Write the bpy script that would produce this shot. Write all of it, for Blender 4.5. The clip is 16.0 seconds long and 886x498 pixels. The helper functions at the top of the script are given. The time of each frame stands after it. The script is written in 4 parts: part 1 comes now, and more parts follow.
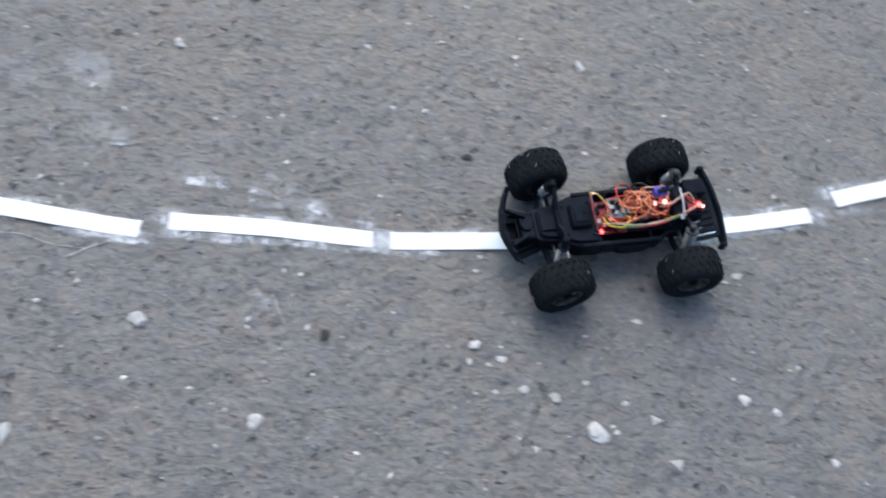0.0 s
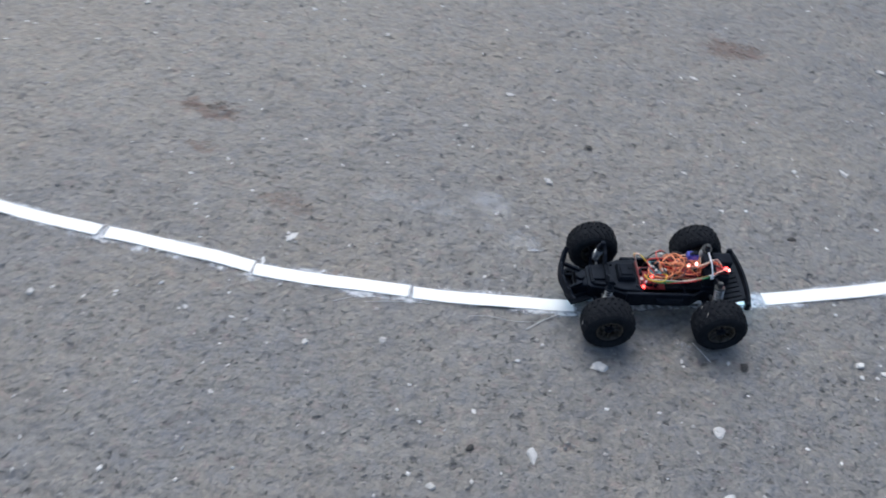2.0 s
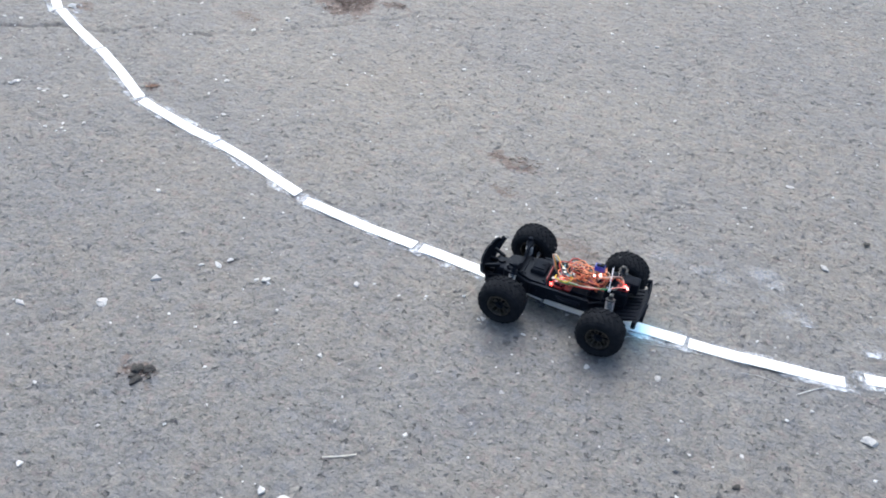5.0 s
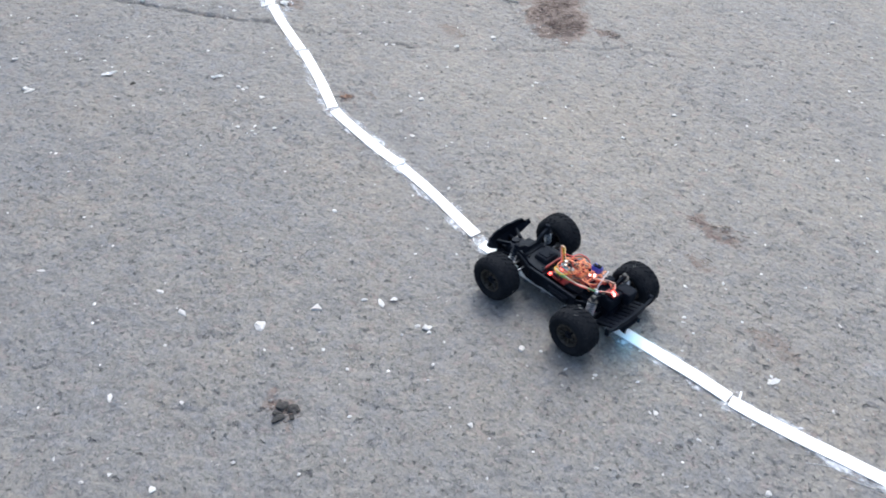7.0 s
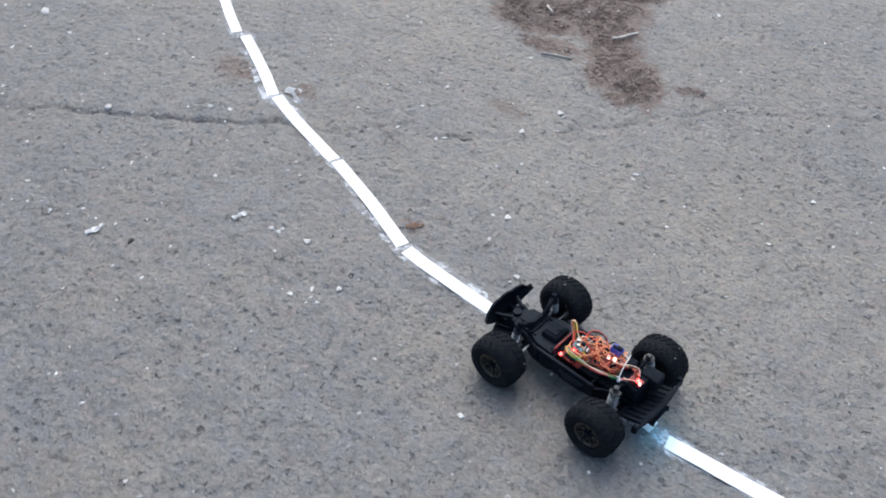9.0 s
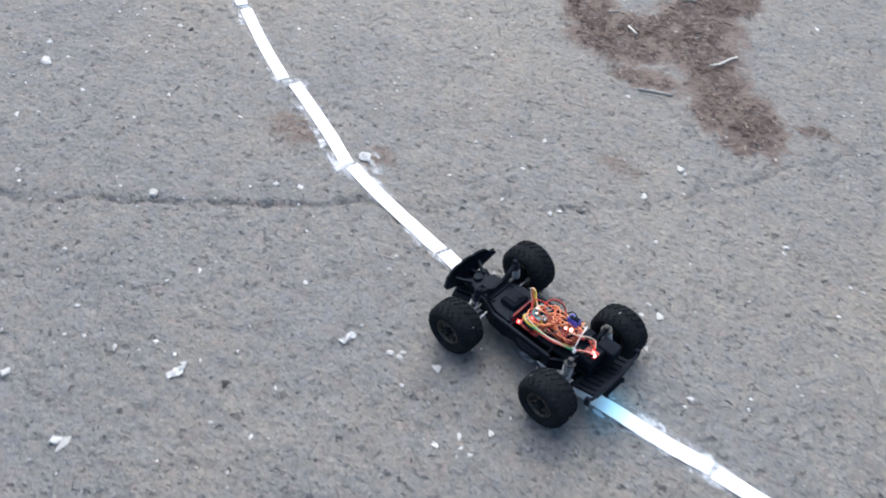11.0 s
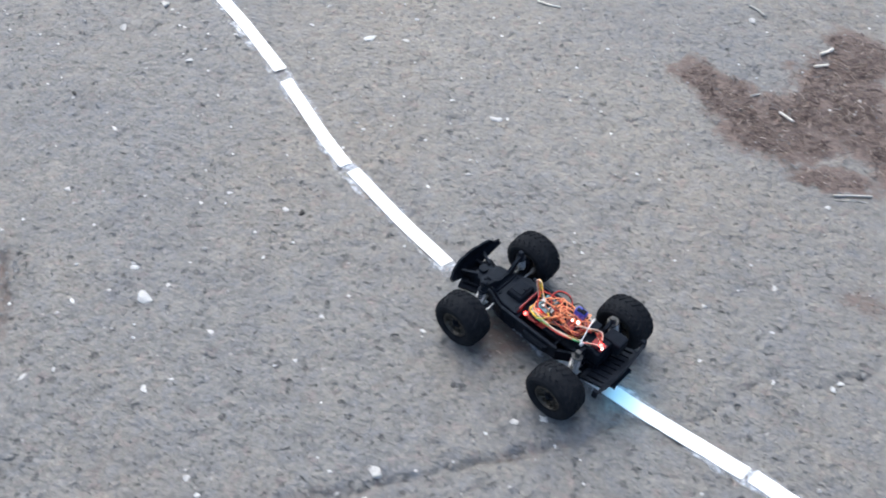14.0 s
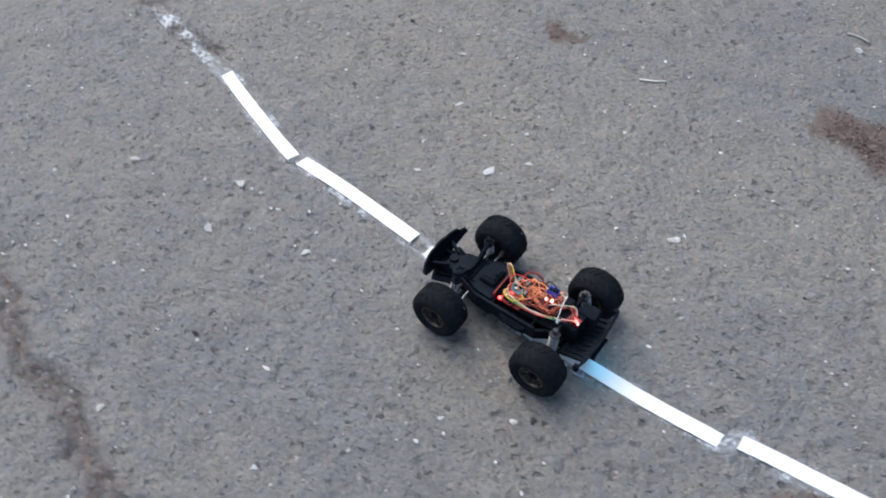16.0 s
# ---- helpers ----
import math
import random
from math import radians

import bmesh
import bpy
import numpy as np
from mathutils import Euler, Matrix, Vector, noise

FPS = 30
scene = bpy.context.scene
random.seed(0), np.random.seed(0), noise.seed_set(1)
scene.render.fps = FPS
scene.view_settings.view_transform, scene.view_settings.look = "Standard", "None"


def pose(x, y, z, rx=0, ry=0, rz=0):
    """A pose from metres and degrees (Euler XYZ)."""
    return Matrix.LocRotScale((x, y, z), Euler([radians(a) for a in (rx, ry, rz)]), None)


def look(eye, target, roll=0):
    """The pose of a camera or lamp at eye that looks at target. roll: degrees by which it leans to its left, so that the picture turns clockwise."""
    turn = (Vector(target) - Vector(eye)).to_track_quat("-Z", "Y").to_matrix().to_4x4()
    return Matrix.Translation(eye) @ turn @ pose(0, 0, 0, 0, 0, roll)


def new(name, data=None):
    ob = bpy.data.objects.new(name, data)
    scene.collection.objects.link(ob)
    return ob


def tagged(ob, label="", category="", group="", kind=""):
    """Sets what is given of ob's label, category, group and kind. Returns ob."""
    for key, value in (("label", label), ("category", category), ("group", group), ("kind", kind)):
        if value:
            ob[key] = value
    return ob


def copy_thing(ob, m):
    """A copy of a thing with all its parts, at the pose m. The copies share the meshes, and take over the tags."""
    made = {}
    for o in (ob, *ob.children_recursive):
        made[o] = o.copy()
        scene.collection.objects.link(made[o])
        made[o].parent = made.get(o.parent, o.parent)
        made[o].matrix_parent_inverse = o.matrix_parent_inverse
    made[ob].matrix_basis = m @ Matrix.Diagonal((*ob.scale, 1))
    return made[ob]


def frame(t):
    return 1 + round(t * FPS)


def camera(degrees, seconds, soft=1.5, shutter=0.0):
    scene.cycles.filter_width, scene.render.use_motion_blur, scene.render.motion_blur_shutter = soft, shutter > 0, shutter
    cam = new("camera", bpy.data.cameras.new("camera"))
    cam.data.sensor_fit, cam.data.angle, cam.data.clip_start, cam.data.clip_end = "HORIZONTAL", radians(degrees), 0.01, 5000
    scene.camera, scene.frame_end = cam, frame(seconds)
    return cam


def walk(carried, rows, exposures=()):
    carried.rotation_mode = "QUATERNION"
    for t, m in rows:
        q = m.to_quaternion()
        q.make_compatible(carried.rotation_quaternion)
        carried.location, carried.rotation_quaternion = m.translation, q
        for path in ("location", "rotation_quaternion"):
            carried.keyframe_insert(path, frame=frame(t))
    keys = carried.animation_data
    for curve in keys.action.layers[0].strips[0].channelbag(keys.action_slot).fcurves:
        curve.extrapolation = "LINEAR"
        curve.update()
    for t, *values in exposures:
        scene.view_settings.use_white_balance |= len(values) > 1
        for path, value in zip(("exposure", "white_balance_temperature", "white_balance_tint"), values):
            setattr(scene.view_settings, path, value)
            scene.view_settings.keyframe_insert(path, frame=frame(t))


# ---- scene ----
cam = camera(52.2, 16.0, soft=1.8, shutter=0.38)
PATH = [
    (0, (-0.001, 0.078, 1.226), (0.026, 0.973, -0.562), 15.6),
    (0.5, (-0.203, -0.006, 1.211), (-0.27, 0.965, -0.536), 12.6),
    (1, (-0.399, -0.119, 1.231), (-0.303, 0.952, -0.456), 12.9),
    (1.5, (-0.59, -0.333, 1.216), (-0.514, 0.882, -0.371), 7.1),
    (2, (-0.634, -0.507, 1.248), (-0.681, 0.885, -0.188), 6.3),
    (2.5, (-0.563, -0.665, 1.252), (-0.848, 0.726, -0.156), 4.5),
    (3, (-0.576, -0.746, 1.263), (-0.913, 0.727, -0.047), 3.9),
    (3.5, (-0.648, -0.788, 1.259), (-1.006, 0.695, -0.034), 4.1),
    (4, (-0.702, -0.792, 1.252), (-1.138, 0.68, -0.029), 4.3),
    (4.2, (-0.72, -0.788, 1.253), (-1.182, 0.679, -0.025), 4.2),
    (6.3, (-0.824, -0.765, 1.243), (-1.381, 0.666, -0.037), 3.2),
    (6.5, (-0.834, -0.727, 1.241), (-1.494, 0.671, -0.028), 2.3),
    (7, (-0.865, -0.604, 1.255), (-1.698, 0.659, -0.053), 3.1),
    (7.5, (-0.976, -0.524, 1.235), (-1.761, 0.751, -0.091), 2.9),
    (8, (-1.216, -0.453, 1.23), (-1.947, 0.876, -0.074), 1.3),
    (8.2, (-1.304, -0.408, 1.224), (-2.036, 0.905, -0.095), 1.8),
    (10.3, (-1.913, -0.172, 1.242), (-2.247, 1.173, -0.2), 4.7),
    (10.5, (-1.964, -0.152, 1.244), (-2.289, 1.175, -0.217), 5.7),
    (11, (-2.11, -0.029, 1.244), (-2.534, 1.261, -0.224), 3.6),
    (11.5, (-2.232, 0.053, 1.256), (-2.608, 1.329, -0.238), 5.4),
    (12, (-2.389, 0.071, 1.254), (-2.634, 1.389, -0.23), 3.0),
    (12.5, (-2.539, 0.076, 1.249), (-2.643, 1.375, -0.268), 3.6),
    (13, (-2.655, 0.16, 1.247), (-2.776, 1.474, -0.256), 3.2),
    (13.5, (-2.766, 0.258, 1.274), (-2.86, 1.57, -0.233), 2.6),
    (14, (-2.918, 0.358, 1.278), (-3.007, 1.65, -0.245), 3.7),
    (14.5, (-3.143, 0.46, 1.297), (-3.145, 1.732, -0.246), 2.5),
    (15, (-3.275, 0.607, 1.302), (-3.276, 1.855, -0.261), 0.5),
    (15.5, (-3.376, 0.756, 1.328), (-3.263, 1.963, -0.263), 1.0),
    (16, (-3.522, 0.836, 1.341), (-3.329, 2.049, -0.237), -0.2),
]
walk(cam, [(t, look(eye, target, roll)) for t, eye, target, roll in PATH],
     exposures=[(t, stops - 0.11, 6060 if t < 4 else 6200, 5) for t, stops in ((0.0, 0.67), (0.5, 0.67), (1.0, 0.71), (1.5, 0.75), (2.0, 0.57), (3.0, 0.69), (3.5, 0.81), (4.0, 0.95), (6.5, 1.06), (7.0, 1.07), (8.0, 0.93), (10.5, 0.67), (11.0, 1.00), (11.5, 1.04), (12.0, 0.95), (12.5, 0.57), (13.0, 0.61), (13.5, 0.63), (14.0, 1.07), (14.5, 0.93), (15.0, 0.93), (15.5, 0.87), (16.0, 0.63))])

# ---- daylight: bright overcast sky, softest light from beyond the line ----
SUN_AZIMUTH, SUN_HEIGHT = 116.0, 54.0
world = bpy.data.worlds.new("sky")
scene.world = world
world.use_nodes = True
wn = world.node_tree
sky = wn.nodes.new("ShaderNodeTexSky")
sky.sky_type, sky.sun_disc = "NISHITA", False
sky.sun_elevation, sky.sun_rotation = radians(SUN_HEIGHT), radians(90.0 - SUN_AZIMUTH)
sky.dust_density, sky.air_density, sky.ozone_density = 4.0, 1.0, 1.0
wn.links.new(sky.outputs["Color"], wn.nodes["Background"].inputs["Color"])
wn.nodes["Background"].inputs["Strength"].default_value = 0.15
sun_data = bpy.data.lights.new("sun", "SUN")
sun_data.energy, sun_data.angle, sun_data.color = 1.0, radians(70), (1.0, 0.95, 0.90)
sun = new("sun", sun_data)
toward = Vector((math.cos(radians(SUN_AZIMUTH)) * math.cos(radians(SUN_HEIGHT)), math.sin(radians(SUN_AZIMUTH)) * math.cos(radians(SUN_HEIGHT)), math.sin(radians(SUN_HEIGHT))))
sun.matrix_basis = look(toward * 20, (0, 0, 0))


# ---- materials ----
def nodes_of(name):
    m = bpy.data.materials.new(name)
    m.use_nodes = True
    return m, m.node_tree.nodes, m.node_tree.links, m.node_tree.nodes["Principled BSDF"]


def ramp(n, stops):
    r = n.new("ShaderNodeValToRGB")
    while len(r.color_ramp.elements) < len(stops):
        r.color_ramp.elements.new(0.5)
    for e, (p, c) in zip(r.color_ramp.elements, stops):
        e.position, e.color = p, (*c, 1) if len(c) == 3 else c
    return r


def noise_node(n, l, coords, scale, detail=3.0, rough=0.55):
    k = n.new("ShaderNodeTexNoise")
    k.inputs["Scale"].default_value, k.inputs["Detail"].default_value, k.inputs["Roughness"].default_value = scale, detail, rough
    l.new(coords, k.inputs["Vector"])
    return k


def mix(n, l, kind, fac, a, b):
    k = n.new("ShaderNodeMix")
    k.data_type, k.blend_type = "RGBA", kind
    for sock, v in ((k.inputs[0], fac), (k.inputs[6], a), (k.inputs[7], b)):
        if isinstance(v, bpy.types.NodeSocket):
            l.new(v, sock)
        elif isinstance(v, (int, float)):
            sock.default_value = v
        else:
            sock.default_value = (*v, 1)
    return k.outputs[2]


def plain(name, low, high, rough=0.5, metal=0.0, scale=60.0, bump=0.15, grain=400.0, emit=None, power=0.0, vary=False):
    """A surface between two colours by noise, with a fine grain in its relief."""
    m, n, l, p = nodes_of(name)
    co = n.new("ShaderNodeTexCoord").outputs["Object"]
    a = noise_node(n, l, co, scale)
    r = ramp(n, [(0.3, low), (0.7, high)])
    l.new(a.outputs["Fac"], r.inputs["Fac"])
    colour = r.outputs["Color"]
    if vary:
        info = n.new("ShaderNodeObjectInfo")
        rr = ramp(n, [(0.0, (0.74, 0.735, 0.73)), (1.0, (1.0, 1.0, 1.0))])
        l.new(info.outputs["Random"], rr.inputs["Fac"])
        colour = mix(n, l, "MULTIPLY", 1.0, colour, rr.outputs["Color"])
    l.new(colour, p.inputs["Base Color"])
    p.inputs["Metallic"].default_value = metal
    if max(high) < 0.02:
        p.inputs["Specular IOR Level"].default_value = 0.085
        p.inputs["Specular Tint"].default_value = (0.55, 0.74, 1.0, 1)
    g = noise_node(n, l, co, grain, 2.0)
    rg = n.new("ShaderNodeMapRange")
    rg.inputs["To Min"].default_value, rg.inputs["To Max"].default_value = max(0.02, rough - 0.12), min(1.0, rough + 0.12)
    l.new(g.outputs["Fac"], rg.inputs["Value"])
    l.new(rg.outputs["Result"], p.inputs["Roughness"])
    b = n.new("ShaderNodeBump")
    b.inputs["Strength"].default_value, b.inputs["Distance"].default_value = bump, 0.001
    l.new(g.outputs["Fac"], b.inputs["Height"])
    l.new(b.outputs["Normal"], p.inputs["Normal"])
    if emit:
        p.inputs["Emission Color"].default_value, p.inputs["Emission Strength"].default_value = (*emit, 1), power
    return m


def asphalt_material():
    m, n, l, p = nodes_of("asphalt")
    co = n.new("ShaderNodeTexCoord").outputs["Object"]
    # broad tint: blue-grey and brown-grey areas
    broad = noise_node(n, l, co, 2.6, 4.0, 0.65)
    tint = ramp(n, [(0.30, (0.148, 0.151, 0.159)), (0.5, (0.163, 0.161, 0.159)), (0.70, (0.180, 0.169, 0.156))])
    l.new(broad.outputs["Fac"], tint.inputs["Fac"])
    # blotches a hand wide
    blot = noise_node(n, l, co, 14.0, 4.0, 0.6)
    br = ramp(n, [(0.3, (0.86, 0.86, 0.88)), (0.7, (1.15, 1.14, 1.12))])
    l.new(blot.outputs["Fac"], br.inputs["Fac"])
    c = mix(n, l, "MULTIPLY", 1.0, tint.outputs["Color"], br.outputs["Color"])
    dust = n.new("ShaderNodeAttribute")
    dust.attribute_name = "dust"
    dm = n.new("ShaderNodeMath")
    dm.operation = "MULTIPLY"
    l.new(dust.outputs["Fac"], dm.inputs[0])
    l.new(blot.outputs["Fac"], dm.inputs[1])
    c = mix(n, l, "MIX", dm.outputs[0], c, (0.206, 0.196, 0.180))
    # near-to-far brightness of the light, multiplied into the road colour
    gradient = n.new("ShaderNodeAttribute")
    gradient.attribute_name = "light_gradient"
    graded = ramp(n, [(0.0, (0.93, 0.94, 0.96)), (0.5, (1.0, 1.0, 1.0)), (1.0, (1.03, 1.02, 1.01))])
    l.new(gradient.outputs["Fac"], graded.inputs["Fac"])
    c = mix(n, l, "MULTIPLY", 1.0, c, graded.outputs["Color"])
    # aggregate grains
    cells = n.new("ShaderNodeTexVoronoi")
    cells.inputs["Scale"].default_value = 170.0
    l.new(co, cells.inputs["Vector"])
    sep = n.new("ShaderNodeSeparateColor")
    l.new(cells.outputs["Color"], sep.inputs["Color"])
    gr = ramp(n, [(0.0, (0.62, 0.62, 0.64)), (0.5, (1.0, 1.0, 1.0)), (0.9, (1.18, 1.16, 1.12)), (1.0, (1.6, 1.55, 1.45))])
    l.new(sep.outputs["Red"], gr.inputs["Fac"])
    c = mix(n, l, "MULTIPLY", 0.45, c, gr.outputs["Color"])
    # dark bitumen between the stones
    gaps = noise_node(n, l, co, 64.0, 3.0, 0.6)
    dark = ramp(n, [(0.32, (0.56, 0.56, 0.57)), (0.45, (1.0, 1.0, 1.0))])
    l.new(gaps.outputs["Fac"], dark.inputs["Fac"])
    c = mix(n, l, "MULTIPLY", 0.55, c, dark.outputs["Color"])
    # stones of many tints: rosy, greenish, bluish
    tints = noise_node(n, l, co, 34.0, 2.0, 0.6)
    tr = ramp(n, [(0.30, (0.95, 0.99, 1.05)), (0.44, (1.0, 1.0, 1.0)), (0.56, (1.01, 1.01, 0.96)), (0.70, (1.09, 0.98, 0.96))])
    l.new(tints.outputs["Fac"], tr.inputs["Fac"])
    c = mix(n, l, "MULTIPLY", 1.0, c, tr.outputs["Color"])
    # crisp fine grit: dark joints and pale specks
    fine = noise_node(n, l, co, 190.0, 4.0, 0.7)
    fr = ramp(n, [(0.34, (0.56, 0.56, 0.57)), (0.46, (1.0, 1.0, 1.0)), (0.60, (1.05, 1.05, 1.05)), (0.68, (1.36, 1.34, 1.31))])
    l.new(fine.outputs["Fac"], fr.inputs["Fac"])
    c = mix(n, l, "MULTIPLY", 0.4, c, fr.outputs["Color"])
    # open pores in two sizes, outlines ragged; bitumen and pit shade painted as one dark
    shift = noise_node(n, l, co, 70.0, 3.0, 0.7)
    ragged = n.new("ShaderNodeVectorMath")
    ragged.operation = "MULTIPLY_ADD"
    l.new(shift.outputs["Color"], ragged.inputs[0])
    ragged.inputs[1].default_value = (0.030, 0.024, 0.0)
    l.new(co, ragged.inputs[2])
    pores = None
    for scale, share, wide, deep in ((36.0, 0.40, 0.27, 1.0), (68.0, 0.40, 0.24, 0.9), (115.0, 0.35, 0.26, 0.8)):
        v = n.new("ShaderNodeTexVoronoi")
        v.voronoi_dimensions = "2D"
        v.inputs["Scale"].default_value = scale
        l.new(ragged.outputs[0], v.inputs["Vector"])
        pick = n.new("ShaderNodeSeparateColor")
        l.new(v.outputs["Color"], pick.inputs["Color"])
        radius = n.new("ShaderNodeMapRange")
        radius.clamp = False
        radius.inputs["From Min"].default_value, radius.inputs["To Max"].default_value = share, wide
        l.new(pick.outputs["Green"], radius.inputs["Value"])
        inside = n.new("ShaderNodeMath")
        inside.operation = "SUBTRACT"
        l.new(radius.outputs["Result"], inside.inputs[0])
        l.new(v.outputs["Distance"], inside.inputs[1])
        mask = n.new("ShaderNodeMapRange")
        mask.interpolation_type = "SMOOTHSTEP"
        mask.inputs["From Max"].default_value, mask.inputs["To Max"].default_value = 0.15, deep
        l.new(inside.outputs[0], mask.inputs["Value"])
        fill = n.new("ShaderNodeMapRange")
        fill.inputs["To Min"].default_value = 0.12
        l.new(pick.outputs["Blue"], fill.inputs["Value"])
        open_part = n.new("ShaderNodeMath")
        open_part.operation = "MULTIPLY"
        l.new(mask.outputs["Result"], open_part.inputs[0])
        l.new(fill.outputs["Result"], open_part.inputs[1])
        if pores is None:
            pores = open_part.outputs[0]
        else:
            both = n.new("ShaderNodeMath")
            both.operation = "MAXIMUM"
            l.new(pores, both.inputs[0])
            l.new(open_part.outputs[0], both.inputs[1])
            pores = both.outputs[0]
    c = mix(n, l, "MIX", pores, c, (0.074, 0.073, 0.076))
    # dust and soil, where it has gathered
    soil = n.new("ShaderNodeAttribute")
    soil.attribute_name = "soil"
    sn = noise_node(n, l, co, 60.0, 5.0, 0.7)
    sc = ramp(n, [(0.3, (0.076, 0.053, 0.046)), (0.7, (0.150, 0.108, 0.094))])
    l.new(sn.outputs["Fac"], sc.inputs["Fac"])
    add = n.new("ShaderNodeMath")
    add.operation = "MULTIPLY_ADD"
    l.new(sn.outputs["Fac"], add.inputs[0])
    add.inputs[1].default_value = 1.15
    l.new(soil.outputs["Fac"], add.inputs[2])
    cover = n.new("ShaderNodeMapRange")
    cover.inputs["From Min"].default_value, cover.inputs["From Max"].default_value = 0.82, 1.22
    l.new(add.outputs[0], cover.inputs["Value"])
    c = mix(n, l, "MIX", cover.outputs["Result"], c, sc.outputs["Color"])
    l.new(c, p.inputs["Base Color"])
    p.inputs["Roughness"].default_value = 0.60
    p.inputs["Specular IOR Level"].default_value = 0.5
    b1 = n.new("ShaderNodeBump")
    b1.inputs["Strength"].default_value, b1.inputs["Distance"].default_value = 0.9, 0.008
    l.new(gaps.outputs["Fac"], b1.inputs["Height"])
    b2 = n.new("ShaderNodeBump")
    b2.inputs["Strength"].default_value, b2.inputs["Distance"].default_value = 0.6, 0.002
    l.new(fine.outputs["Fac"], b2.inputs["Height"])
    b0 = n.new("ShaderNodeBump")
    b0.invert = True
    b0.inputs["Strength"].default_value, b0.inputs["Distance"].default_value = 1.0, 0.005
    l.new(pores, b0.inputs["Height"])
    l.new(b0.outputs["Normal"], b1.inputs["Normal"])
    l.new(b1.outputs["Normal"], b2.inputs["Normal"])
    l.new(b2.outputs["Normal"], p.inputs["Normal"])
    return m


def residue_material(name, strength):
    """Milky glue and chalk left on the road: patchy, see-through between the patches."""
    m, n, l, p = nodes_of(name)
    co = n.new("ShaderNodeTexCoord")
    a = noise_node(n, l, co.outputs["Object"], 105.0, 5.0, 0.7)
    b = noise_node(n, l, co.outputs["Object"], 18.0, 2.0, 0.5)
    uv = n.new("ShaderNodeSeparateXYZ")
    l.new(co.outputs["UV"], uv.inputs[0])
    edge = None
    for axis in ("X", "Y"):
        k = n.new("ShaderNodeMath")
        k.operation = "PINGPONG"
        k.inputs[1].default_value = 0.5
        l.new(uv.outputs[axis], k.inputs[0])
        k2 = n.new("ShaderNodeMapRange")
        k2.inputs["From Max"].default_value = 0.22 if axis == "Y" else 0.12
        l.new(k.outputs[0], k2.inputs["Value"])
        if edge is None:
            edge = k2.outputs["Result"]
        else:
            k3 = n.new("ShaderNodeMath")
            k3.operation = "MULTIPLY"
            l.new(edge, k3.inputs[0])
            l.new(k2.outputs["Result"], k3.inputs[1])
            edge = k3.outputs[0]
    s = n.new("ShaderNodeMath")
    s.operation = "ADD"
    l.new(a.outputs["Fac"], s.inputs[0])
    l.new(b.outputs["Fac"], s.inputs[1])
    r = n.new("ShaderNodeMapRange")
    r.inputs["From Min"].default_value, r.inputs["From Max"].default_value, r.inputs["To Max"].default_value = 0.88, 1.20, strength
    l.new(s.outputs[0], r.inputs["Value"])
    al = n.new("ShaderNodeMath")
    al.operation = "MULTIPLY"
    l.new(r.outputs["Result"], al.inputs[0])
    l.new(edge, al.inputs[1])
    l.new(al.outputs[0], p.inputs["Alpha"])
    cr = ramp(n, [(0.35, (0.34, 0.37, 0.42)), (0.7, (0.62, 0.65, 0.70))])
    l.new(a.outputs["Fac"], cr.inputs["Fac"])
    l.new(cr.outputs["Color"], p.inputs["Base Color"])
    p.inputs["Roughness"].default_value = 0.45
    return m


def island_material(name, stops, rough=0.8):
    m, n, l, p = nodes_of(name)
    g = n.new("ShaderNodeNewGeometry")
    r = ramp(n, stops)
    l.new(g.outputs["Random Per Island"], r.inputs["Fac"])
    co = n.new("ShaderNodeTexCoord").outputs["Object"]
    k = noise_node(n, l, co, 220.0, 3.0)
    kr = ramp(n, [(0.3, (0.7, 0.7, 0.7)), (0.7, (1.1, 1.1, 1.1))])
    l.new(k.outputs["Fac"], kr.inputs["Fac"])
    l.new(mix(n, l, "MULTIPLY", 1.0, r.outputs["Color"], kr.outputs["Color"]), p.inputs["Base Color"])
    p.inputs["Roughness"].default_value = rough
    return m


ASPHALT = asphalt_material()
RESIDUE = residue_material("glue_residue", 0.85)
THIN_RESIDUE = residue_material("thin_glue_residue", 0.20)
PAPER = plain("white_paper", (0.78, 0.79, 0.80), (0.86, 0.86, 0.86), 0.55, scale=25, bump=0.1)
STONE = plain("pale_stone", (0.42, 0.42, 0.42), (0.70, 0.695, 0.68), 0.85, scale=90, bump=0.5, vary=True)
DARK_STONE = plain("dark_stone", (0.02, 0.02, 0.02), (0.055, 0.052, 0.05), 0.8, scale=90, bump=0.5)
CRUMBS = island_material("grit", [(0.0, (0.15, 0.15, 0.152)), (0.15, (0.19, 0.187, 0.183)), (0.55, (0.24, 0.23, 0.22)), (0.80, (0.46, 0.455, 0.445)), (1.0, (0.78, 0.775, 0.76))])
AGGREGATE = island_material("asphalt_stones", [(0.0, (0.16, 0.16, 0.162)), (0.5, (0.205, 0.203, 0.198)), (0.92, (0.25, 0.245, 0.235)), (1.0, (0.34, 0.33, 0.32))])
STRAW = island_material("dry_litter", [(0.0, (0.078, 0.053, 0.045)), (0.45, (0.128, 0.090, 0.078)), (0.75, (0.205, 0.150, 0.130)), (0.90, (0.34, 0.27, 0.235)), (1.0, (0.58, 0.52, 0.46))])
TWIG_PALE = plain("peeled_twig", (0.56, 0.52, 0.46), (0.76, 0.72, 0.65), 0.7, scale=120)
TWIG_GREY = plain("weathered_twig", (0.30, 0.29, 0.27), (0.50, 0.49, 0.46), 0.85, scale=160)
FIBRE = plain("plastic_fibre", (0.44, 0.44, 0.45), (0.62, 0.62, 0.62), 0.5, scale=160)
